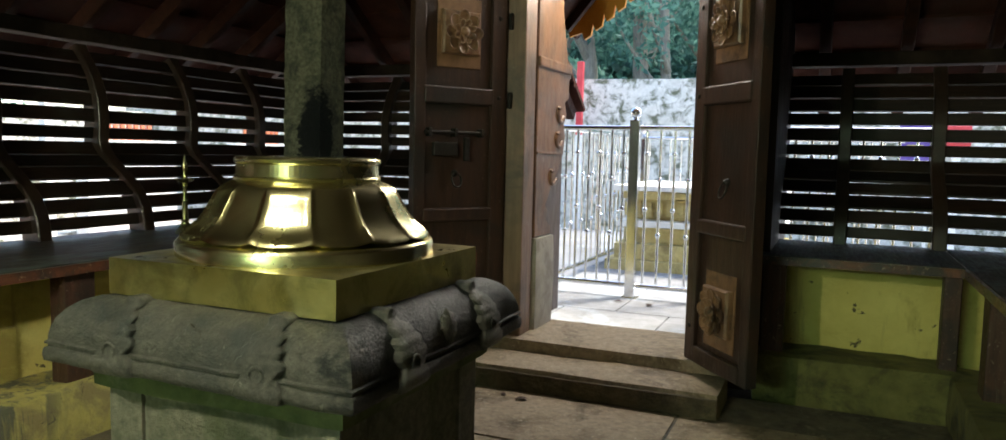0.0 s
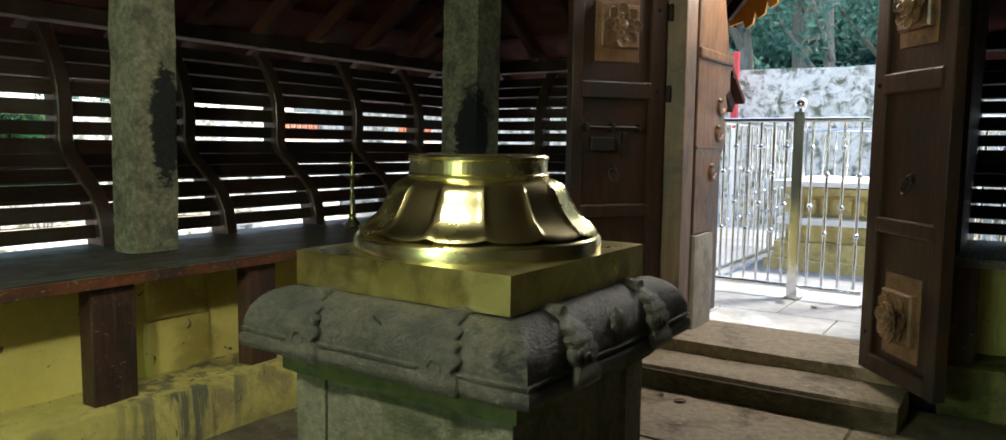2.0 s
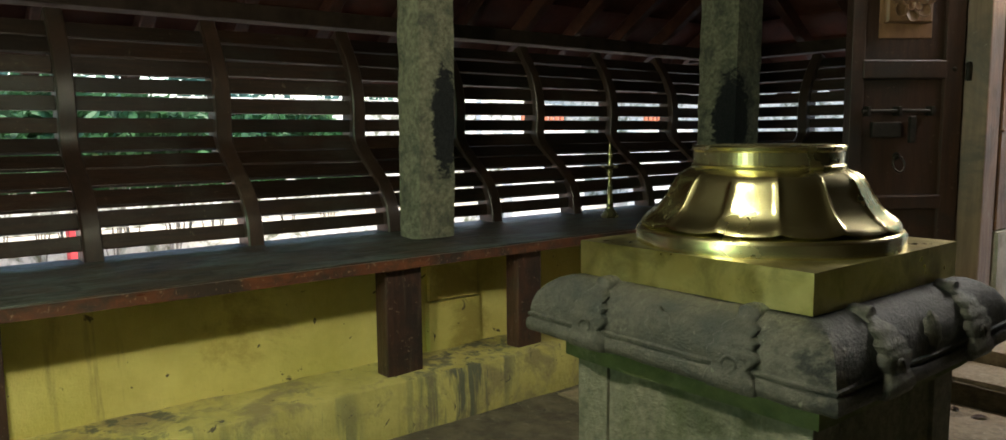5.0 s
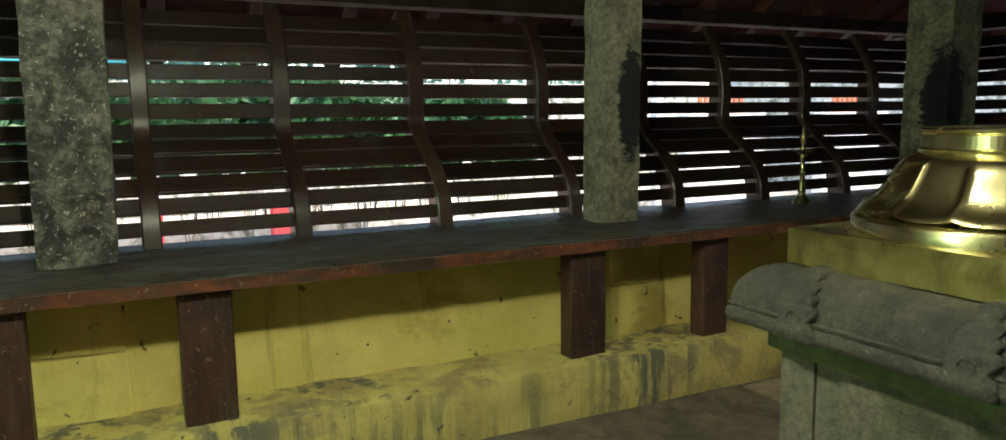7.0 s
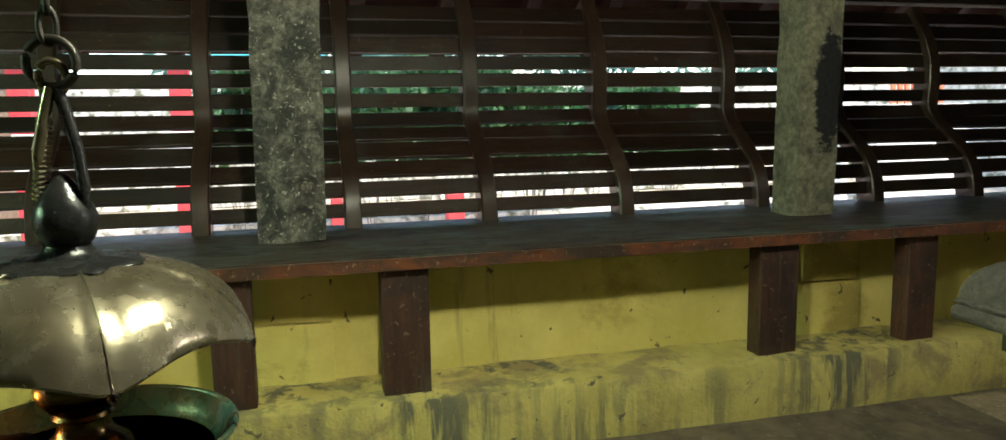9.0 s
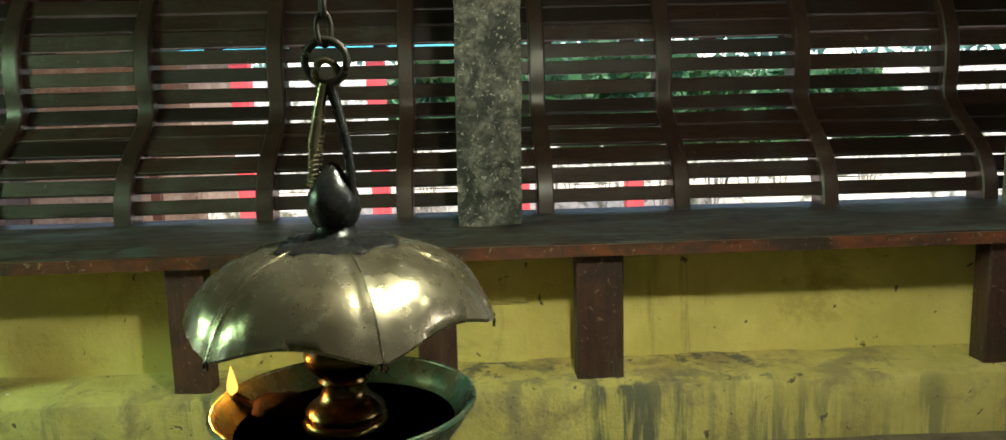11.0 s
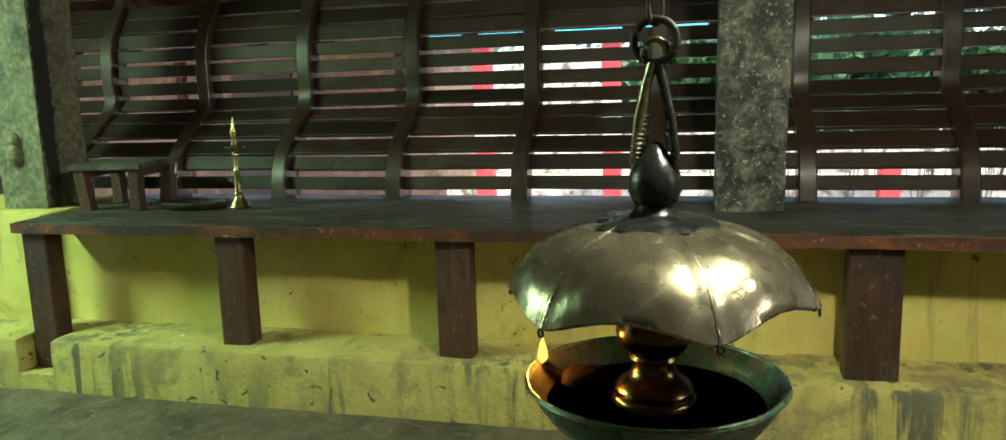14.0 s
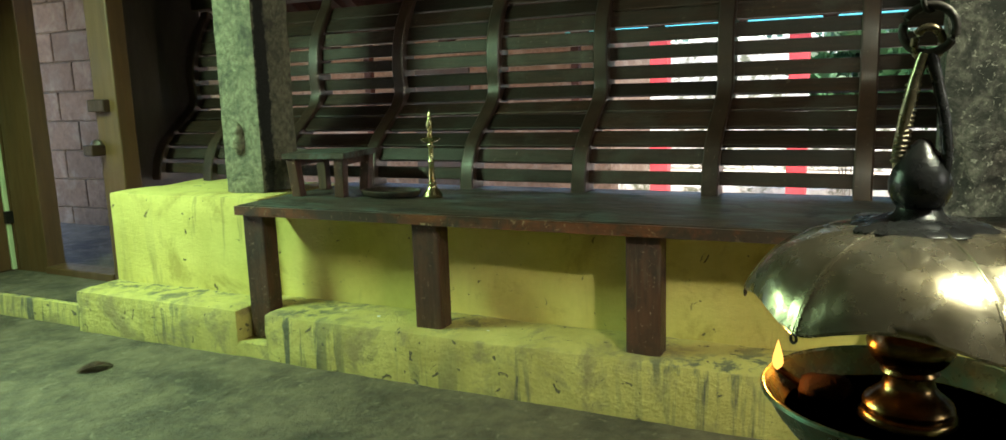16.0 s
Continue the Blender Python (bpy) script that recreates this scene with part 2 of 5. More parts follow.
M["white_metal"] = surface("white enamel", (0.7, 0.7, 0.68), (0.8, 0.8, 0.78), 5, rough=(0.4, 0.5), bump=0)
M["floor"] = surface("worn stone floor", (0.070, 0.056, 0.038), (0.185, 0.150, 0.102), 7, rough=(0.55, 0.85), stain=(0.045, 0.038, 0.028), stain_scale=2.6, stain_at=(0.47, 0.64), bump=0.8, bump_scale=28, bump_dist=0.018, specks=((0.22, 0.19, 0.14), 22.0, 0.62, 0.72))
M["step"] = surface("worn granite step", (0.20, 0.155, 0.10), (0.37, 0.295, 0.20), 26, rough=(0.6, 0.85), stain=(0.10, 0.072, 0.040), stain_scale=3.4, stain_at=(0.50, 0.66), bump=0.9, bump_scale=45, specks=((0.44, 0.38, 0.28), 45.0, 0.62, 0.72))
M["tile"] = surface("clay roof tile", (0.030, 0.010, 0.007), (0.072, 0.022, 0.014), 6, rough=(0.75, 0.95), stain=(0.045, 0.022, 0.016), stain_scale=2, bump=0.4, spec=0.12)
M["rafter"] = surface("dark rafter wood", (0.018, 0.007, 0.005), (0.058, 0.021, 0.013), 8, rough=(0.5, 0.7), bump=0.2, vary=0.25, spec=0.12)
M["plate"] = surface("weathered wall plate", (0.012, 0.007, 0.0055), (0.032, 0.020, 0.015), 6, rough=(0.7, 0.9), bump=0.2, spec=0.12)
M["plank"] = surface("dark plank wall", (0.018, 0.012, 0.010), (0.04, 0.026, 0.02), 6, (1, 1, 0.3), (0.4, 0.7), bump=0.2)
M["laterite"] = surface("laterite block", (0.11, 0.072, 0.048), (0.21, 0.14, 0.098), 18, rough=(0.85, 0.95), stain=(0.24, 0.19, 0.15), stain_scale=3, bump=1.0, bump_scale=50, vary=0.2)
M["mortar"] = surface("lime mortar", (0.16, 0.125, 0.095), (0.25, 0.20, 0.155), 10, rough=(0.85, 0.95), bump=0.4)
M["ochre_door"] = surface("ochre brown door paint", (0.065, 0.034, 0.013), (0.125, 0.064, 0.024), 6, (2, 2, 0.3), (0.4, 0.6), stain=(0.10, 0.045, 0.018), stain_scale=2, bump=0.15)
M["green_paint"] = surface("pale green paint", (0.42, 0.52, 0.30), (0.55, 0.64, 0.38), 8, rough=(0.5, 0.7), bump=0.1)
M["steel"] = surface("stainless steel", (0.62, 0.63, 0.65), (0.74, 0.75, 0.77), 5, rough=(0.12, 0.25), metal=1.0, bump=0)
M["paving"] = surface("pale paving stone", (0.15, 0.155, 0.16), (0.25, 0.255, 0.26), 5, rough=(0.6, 0.85), stain=(0.33, 0.38, 0.42), stain_scale=1.1, bump=0.3, vary=0.12)
M["sand"] = surface("pale sandy ground", (0.42, 0.36, 0.28), (0.62, 0.55, 0.45), 2, rough=(0.85, 0.98), stain=(0.30, 0.25, 0.17), stain_scale=0.7, bump=0.5, bump_scale=25)
M["lichen"] = surface("lichened limewashed wall", (0.52, 0.51, 0.46), (0.76, 0.75, 0.70), 6, rough=(0.85, 0.95), stain=(0.13, 0.14, 0.09), stain_scale=5.0, stain_at=(0.47, 0.61), bump=0.6, bump_scale=20)
M["ochre_stone"] = surface("ochre painted stone", (0.42, 0.33, 0.12), (0.62, 0.52, 0.24), 8, rough=(0.7, 0.9), stain=(0.26, 0.20, 0.08), stain_scale=4, bump=0.7)
M["red"] = surface("red painted post", (0.50, 0.035, 0.045), (0.62, 0.07, 0.08), 5, rough=(0.5, 0.75), bump=0.1)
M["white"] = surface("white painted post", (0.72, 0.72, 0.70), (0.82, 0.82, 0.80), 5, rough=(0.5, 0.75), bump=0.1)
M["orange"] = surface("orange red fence paint", (0.50, 0.15, 0.07), (0.65, 0.22, 0.11), 5, rough=(0.5, 0.75), bump=0.1)
M["blue"] = surface("blue sign paint", (0.02, 0.22, 0.62), (0.03, 0.28, 0.72), 5, rough=(0.4, 0.6), bump=0)
M["purple"] = surface("violet sign paint", (0.09, 0.05, 0.26), (0.13, 0.08, 0.34), 5, rough=(0.4, 0.6), bump=0)
M["teal"] = surface("teal plastic sheet", (0.02, 0.30, 0.38), (0.04, 0.40, 0.48), 5, rough=(0.4, 0.6), bump=0)
M["pink"] = surface("faded red roof sheet", (0.50, 0.26, 0.24), (0.66, 0.38, 0.35), 4, rough=(0.6, 0.8), bump=0.1)
M["bark"] = surface("grey bark", (0.16, 0.15, 0.13), (0.34, 0.32, 0.28), 9, (3, 3, 0.5), (0.8, 0.95), bump=0.9, bump_scale=25)


def leaf_material(name, a, b, through_light=0.35):
    m = bpy.data.materials.new(name)
    m.use_nodes = True
    nt = m.node_tree
    bs = nt.nodes["Principled BSDF"]
    g = nt.nodes.new("ShaderNodeNewGeometry")
    col = ramp(nt, g.outputs["Random Per Island"], [(0.0, a), (1.0, b)])
    nt.links.new(col, bs.inputs["Base Color"])
    bs.inputs["Roughness"].default_value = 0.5
    tr = nt.nodes.new("ShaderNodeBsdfTranslucent")
    nt.links.new(col, tr.inputs[0])
    ms = nt.nodes.new("ShaderNodeMixShader")
    ms.inputs[0].default_value = through_light
    nt.links.new(bs.outputs[0], ms.inputs[1])
    nt.links.new(tr.outputs[0], ms.inputs[2])
    nt.links.new(ms.outputs[0], nt.nodes["Material Output"].inputs[0])
    return m


# Tree leaf colours are paled and blued, which paints in the haze.
M["leaf"] = leaf_material("haze-tinted tree leaf", (0.045, 0.15, 0.13), (0.17, 0.36, 0.30), 0.55)
M["shrub"] = leaf_material("shrub leaf", (0.02, 0.075, 0.03), (0.07, 0.20, 0.075))


# ---- mesh helpers ----
def mesh_of(name, bm, material, smooth=False):
    bmesh.ops.recalc_face_normals(bm, faces=bm.faces)
    me = bpy.data.meshes.new(name)
    bm.to_mesh(me)
    bm.free()
    me.materials.append(material)
    if smooth:
        me.shade_smooth()
        me.set_sharp_from_angle(angle=radians(52))
    return me


def part(name, bm, material, parent, label="", smooth=False, at=None):
    me = bm if isinstance(bm, bpy.types.Mesh) else mesh_of(name, bm, material, smooth)
    ob = new(name, me)
    ob.parent = parent
    if at is not None:
        ob.matrix_basis = at
    if label:
        ob["label"] = label
    return ob


def thing(name, at, label, category, group="", kind=""):
    ob = new(name)
    ob.empty_display_size = 0.1
    ob.matrix_basis = at
    return tagged(ob, label, category, group, kind)


def solid(name, bm, material, label, category, kind="structure", smooth=False, at=None, group=""):
    ob = new(name, mesh_of(name, bm, material, smooth))
    if at is not None:
        ob.matrix_basis = at
    return tagged(ob, label, category, group, kind)


def add_box(bm, lo, hi, bevel=0.0, m=None, segments=2):
    c = [(a + b) / 2 for a, b in zip(lo, hi)]
    s = [abs(b - a) for a, b in zip(lo, hi)]
    r = bmesh.ops.create_cube(bm, size=1.0, matrix=Matrix.Translation(c) @ Matrix.Diagonal((*s, 1)))
    vs = r["verts"]
    if bevel:
        es = list({e for v in vs for e in v.link_edges})
        r2 = bmesh.ops.bevel(bm, geom=es, offset=min(bevel, min(s) * 0.45), segments=segments, profile=0.5, affect="EDGES")
        vs = list({v for f in r2["faces"] for v in f.verts} | {v for v in vs if v.is_valid})
    if m is not None:
        bmesh.ops.transform(bm, matrix=m, verts=vs)
    return vs


def box(lo, hi, bevel=0.0, m=None, segments=2):
    bm = bmesh.new()
    add_box(bm, lo, hi, bevel, m, segments)
    return bm


def rough_box(lo, hi, bevel, cell, amount, seed=0, scale=3.0):
    """A hewn or worn block: a bevelled box cut into a grid, its surface pushed in and out."""
    bm = bmesh.new()
    add_box(bm, lo, hi)
    for axis in range(3):
        n = max(1, int(abs(hi[axis] - lo[axis]) / cell))
        for i in range(1, n):
            co, no = [0, 0, 0], [0, 0, 0]
            co[axis], no[axis] = lo[axis] + (hi[axis] - lo[axis]) * i / n, 1
            bmesh.ops.bisect_plane(bm, geom=bm.verts[:] + bm.edges[:] + bm.faces[:], plane_co=co, plane_no=no)
    c = Vector([(a + b) / 2 for a, b in zip(lo, hi)])
    h = Vector([abs(b - a) / 2 for a, b in zip(lo, hi)])
    for v in bm.verts:
        p = v.co - c
        q = Vector([max(-(h[i] - bevel), min(h[i] - bevel, p[i])) for i in range(3)])
        d = p - q
        if d.length > 1e-6:
            p = q + d.normalized() * bevel if bevel > 0 else p
        n1 = noise.noise(v.co * scale + Vector((seed, 0, 0))) + 0.5 * noise.noise(v.co * scale * 3.1 + Vector((0, seed, 0)))
        out = d.normalized() if d.length > 1e-6 else Vector((0, 0, 0))
        v.co = c + p + out * n1 * amount
    return bm


def lathe(profile, segments=32, m=None, bm=None, wave=None):
    """A turned form from (radius, height) pairs; wave(i, a, r, z) may shape it round its axis."""
    bm = bm or bmesh.new()
    rings = []
    for i, (r, z) in enumerate(profile):
        ring = []
        for k in range(segments):
            a = 2 * math.pi * k / segments
            rr, zz = wave(i, a, r, z) if wave else (r, z)
            co = Vector((rr * math.cos(a), rr * math.sin(a), zz))
            ring.append(bm.verts.new(m @ co if m is not None else co))
        rings.append(ring)
    for a, b in zip(rings, rings[1:]):
        for k in range(segments):
            bm.faces.new((a[k], a[(k + 1) % segments], b[(k + 1) % segments], b[k]))
    if profile[0][0] > 1e-4:
        bm.faces.new(list(reversed(rings[0])))
    if profile[-1][0] > 1e-4:
        bm.faces.new(rings[-1])
    return bm


def tube(points, radius, segments=10, closed=False, bm=None, flat=1.0):
    bm = bm or bmesh.new()
    pts = [Vector(p) for p in points]
    n = len(pts)
    rings = []
    up = Vector((0, 0, 1))
    for i, p in enumerate(pts):
        a = pts[(i - 1) % n] if closed or i > 0 else p
        b = pts[(i + 1) % n] if closed or i < n - 1 else p
        t = (b - a).normalized()
        ref = up if abs(t.dot(up)) < 0.9 else Vector((0, 1, 0))
        s = t.cross(ref).normalized()
        u = s.cross(t).normalized()
        r = radius(i / max(1, n - 1)) if callable(radius) else radius
        rings.append([bm.verts.new(p + s * (r * math.cos(q)) + u * (r * flat * math.sin(q))) for q in [2 * math.pi * k / segments for k in range(segments)]])
    for i in range(n if closed else n - 1):
        a, b = rings[i], rings[(i + 1) % n]
        for k in range(segments):
            bm.faces.new((a[k], a[(k + 1) % segments], b[(k + 1) % segments], b[k]))
    if not closed:
        bm.faces.new(list(reversed(rings[0])))
        bm.faces.new(rings[-1])
    return bm


def extrude_outline(outline, depth, bm=None, m=None):
    """A flat outline of (a, b) pairs in the XZ plane, given thickness along Y."""
    bm = bm or bmesh.new()
    f = [bm.verts.new((a, 0, b)) for a, b in outline]
    g = [bm.verts.new((a, depth, b)) for a, b in outline]
    n = len(outline)
    bm.faces.new(f)
    bm.faces.new(list(reversed(g)))
    for i in range(n):
        bm.faces.new((f[i], g[i], g[(i + 1) % n], f[(i + 1) % n]))
    if m is not None:
        bmesh.ops.transform(bm, matrix=m, verts=f + g)
    return bm


# ---- plan: the hall's inner lines ----
WEST, NORTH, EAST, SOUTH = -3.0, 4.63, 0.77, -7.2
SEAT = 0.80
PLINTH = 0.25
# along runs in local x, outwards in local y
SIDE_W = Matrix.Translation((WEST, 0, 0)) @ pose(0, 0, 0, 0, 0, 90)
SIDE_N = Matrix.Translation((0, NORTH, 0))
SIDE_E = Matrix.Translation((EAST, 0, 0)) @ pose(0, 0, 0, 0, 0, -90)

# floor
solid("floor", box((-3.2, -7.4, -0.3), (1.2, 4.5, 0.0)), M["floor"], "worn grey stone floor of the temple hall", "floor")

# low walls and plinths
def low_wall(name, side, a, b, label, material="plaster"):
    solid(name, rough_box((a, 0.30, 0.0), (b, 0.95, SEAT - 0.055), 0.01, 0.16, 0.004, 3), M[material], label, "wall", at=side, smooth=False)


def plinth(name, side, a, b, seed, inset=-0.055, material="plinth", label="worn yellow limewashed plinth with dark drip stains"):
    solid(name, rough_box((a, inset, -0.05), (b, 0.32, PLINTH), 0.028, 0.045, 0.011, seed, 4.0), M[material], label, "plinth", at=side, smooth=True)


low_wall("wall_west", SIDE_W, -3.60, 5.4, "low yellow limewashed wall under the bench")
plinth("plinth_west", SIDE_W, -3.41, 4.8, 1)
plinth("plinth_west_2", SIDE_W, -4.86, -3.585, 6)
plinth("plinth_west_3", SIDE_W, -3.60, -3.40, 7, 0.132)
solid("plinth_west_4", rough_box((-3.62, -0.05, -0.05), (-3.38, 0.15, 0.082), 0.02, 0.04, 0.010, 17, 5.0), M["plinth"], "broken plinth edge round the bench post", "plinth", at=SIDE_W, smooth=True)
low_wall("wall_north_west", SIDE_N, -3.3, -1.95, "low yellow limewashed wall under the bench")
plinth("plinth_north_west", SIDE_N, -3.0, -1.95, 2)
low_wall("wall_north_east", SIDE_N, -0.20, 1.1, "low yellow limewashed wall under the bench")
plinth("plinth_north_east", SIDE_N, -0.25, 0.8, 3, material="moss_dark", label="darkened plinth stained green with moss")
# East wall and plinth take this dark colour to cut bounced light.
low_wall("wall_east", SIDE_E, -5.4, 7.2, "low wall under the bench, darkened to cut bounced light", "moss_dark")
plinth("plinth_east", SIDE_E, -4.8, 7.2, 4, material="moss_dark", label="darkened plinth stained green with moss")
for y0 in (-0.44, 2.08, 4.85):
    solid("pilaster", rough_box((y0, 0.262, PLINTH - 0.02), (y0 + 0.33, 0.5, 0.50), 0.012, 0.06, 0.008, y0), M["plaster"], "rough yellow limewashed pier below the stone pillar", "pilaster", at=SIDE_W, smooth=True)
    solid("pilaster", rough_box((y0 + 0.01, 0.275, 0.50), (y0 + 0.32, 0.5, SEAT - 0.056), 0.012, 0.06, 0.006, y0 + 2), M["plaster"], "rough yellow limewashed pier below the stone pillar", "pilaster", at=SIDE_W, smooth=True)
solid("wall_block", rough_box((-4.83, 0.22, 0.1), (-3.63, 1.0, SEAT), 0.025, 0.06, 0.010, 8), M["plaster"], "bright yellow limewashed masonry block beside the bench", "wall", at=SIDE_W, smooth=True)


# ---- slatted screens ----
PROFILE = [(0.84, 0.80), (0.855, 0.93), (0.925, 1.06), (1.06, 1.17), (1.19, 1.265), (1.235, 1.325), (1.222, 1.42), (1.218, 1.50), (1.23, 1.62), (1.275, 1.75), (1.35, 1.87), (1.43, 1.97)]


def on_profile(z):
    for (o0, z0), (o1, z1) in zip(PROFILE, PROFILE[1:]):
        if z <= z1:
            f = (z - z0) / (z1 - z0)
            return o0 + f * (o1 - o0), math.atan2(o1 - o0, z1 - z0)
    return PROFILE[-1][0], 0.6


def rib_mesh():
    bm = bmesh.new()
    pts = []
    steps = 30
    for i in range(steps + 1):
        z = 0.80 + (1.97 - 0.80) * i / steps
        o, a = on_profile(min(z, 1.969))
        pts.append((o, z, a))
    sm = []
    for i, (o, z, a) in enumerate(pts):
        lo, hi = max(0, i - 1), min(steps, i + 1)
        sm.append((sum(p[0] for p in pts[lo:hi + 1]) / (hi - lo + 1), z, sum(p[2] for p in pts[lo:hi + 1]) / (hi - lo + 1)))
    sm[0] = pts[0]
    rows = []
    w = 0.041
    for o, z, a in sm:
        d = 0.128
        ca, sa = math.cos(a), math.sin(a)
        front, back = (o - 0.025, z), (o - 0.025 + d * ca, z - d * sa * 0.6)
        ring = [(-w, front), (-w + 0.008, (front[0] - 0.008, front[1])), (w - 0.008, (front[0] - 0.008, front[1])), (w, front), (w, back), (-w, back)]
        rows.append([bm.verts.new((x, p[0], max(0.80, p[1]))) for x, p in ring])
    for r0, r1 in zip(rows, rows[1:]):
        for k in range(6):
            bm.faces.new((r0[k], r0[(k + 1) % 6], r1[(k + 1) % 6], r1[k]))
    bm.faces.new(rows[-1])
    bm.faces.new(list(reversed(rows[0])))
    return mesh_of("rib", bm, M["rib"], True)


RIB = rib_mesh()
RIB.set_sharp_from_angle(angle=radians(28))
SLATS = [(0.840, 0.909), (0.941, 1.011), (1.022, 1.103), (1.107, 1.192), (1.188, 1.263), (1.275, 1.342), (1.370, 1.442), (1.471, 1.541), (1.563, 1.636), (1.652, 1.733), (1.741, 1.822), (1.830, 1.908)]
# the northern bays are nailed a little higher
SLATS_NORTH = [(0.838, 0.908), (0.936, 1.010), (1.020, 1.108), (1.116, 1.192), (1.186, 1.264), (1.260, 1.340), (1.368, 1.440), (1.468, 1.550), (1.576, 1.655), (1.668, 1.748), (1.757, 1.838), (1.848, 1.925)]
SLAT_CACHE = {}


def slat_mesh(width, i, north):
    key = (round(width, 3), i, north)
    if key not in SLAT_CACHE:
        z0, z1 = (SLATS_NORTH if north else SLATS)[i]
        o, a = on_profile((z0 + z1) / 2)
        h = (z1 - z0) / 2 / max(0.75, math.cos(a))
        m = Matrix.Translation((0, o + 0.028, (z0 + z1) / 2)) @ Matrix.Rotation(-a, 4, "X")
        SLAT_CACHE[key] = mesh_of("slat", box((-width / 2, -0.011, -h), (width / 2, 0.011, h), 0.004, m, 1), M["slat"])
    return SLAT_CACHE[key]


def screen(side, ribs, label):
    t = thing("slatted_screen", side, label, "screen", "slatted screens round the hall")
    for r in ribs:
        part("rib", RIB, None, t, at=pose(r, 0, 0))
    rng = random.Random(int(ribs[0] * 100))
    for a, b in zip(ribs, ribs[1:]):
        for i in range(len(SLATS)):
            part("slat", slat_mesh(b - a - 0.05, i, side is SIDE_N or a > 1.4), None, t, at=pose((a + b) / 2, rng.uniform(-0.003, 0.003), rng.uniform(-0.004, 0.004), 0, rng.uniform(-0.35, 0.35), 0))
    return t


WEST_RIBS = [-5.10, -4.62, -3.98, -3.32, -2.66, -2.0, -1.33, -0.66, 0.02, 0.685, 1.42, 2.22, 2.96, 3.66, 4.42, 5.15, 5.80]
screen(SIDE_W, WEST_RIBS, "dark curved wooden slatted screen behind the long bench")
screen(SIDE_N, [-4.10, -3.45, -2.75, -2.05], "dark curved wooden slatted screen beside the doorway")
screen(SIDE_N, [-0.24, 0.17, 0.73, 1.30, 1.95], "dark curved wooden slatted screen beside the doorway")
# Added wall out of view that shuts off daylight from the east.
solid("wall_east_upper", box((-6.2, 0.985, 0.0), (7.6, 1.08, 2.95)), M["plank"], "unseen dark wall added to block light from the east", "wall", at=SIDE_E)


# ---- benches ----
def bench(side, a, b, posts, label, end_cut=0.0):
    t = thing("bench", side, label, "bench", "benches round the hall")
    part("seat", rough_box((a, 0.006, SEAT - 0.052), (b, 0.98, SEAT), 0.008, 0.14, 0.003, 5, 2.0), M["bench"], t, "dusty dark wooden seat plank")
    part("nosing", rough_box((a - 0.004, -0.014, SEAT - 0.055), (b, 0.005, SEAT - 0.004), 0.007, 0.10, 0.003, 9, 2.5), M["edge"], t, "reddish varnished front edge")
    for p, w, foot in posts:
        part("post", box((p, 0.03, foot), (p + w, 0.13, SEAT - 0.055), 0.008), M["post"], t)
    return t


W_POSTS = [(-3.56, 0.135, 0.085), (-2.53, 0.14, PLINTH - 0.01), (-1.51, 0.145, PLINTH - 0.01), (-0.56, 0.15, PLINTH - 0.01), (0.062, 0.185, PLINTH - 0.01), (1.70, 0.19, PLINTH - 0.01), (2.47, 0.16, PLINTH - 0.01), (3.45, 0.16, PLINTH - 0.01)]
bench(SIDE_W, -3.57, 5.60, W_POSTS, "long dark wooden bench along the yellow wall, red-brown front edge")
bench(SIDE_N, -2.99, -1.95, [(-2.7, 0.15, PLINTH - 0.01)], "dark wooden bench in the corner beside the door")
bench(SIDE_N, -0.24, 0.765, [(0.675, 0.085, PLINTH - 0.01), (-0.22, 0.12, PLINTH - 0.01)], "dark wooden bench in the corner beside the door")
bench(SIDE_E, -5.60, 7.0, [(-4.3 + 1.2 * i, 0.15, PLINTH - 0.01) for i in range(9)], "long dark wooden bench on the east side")


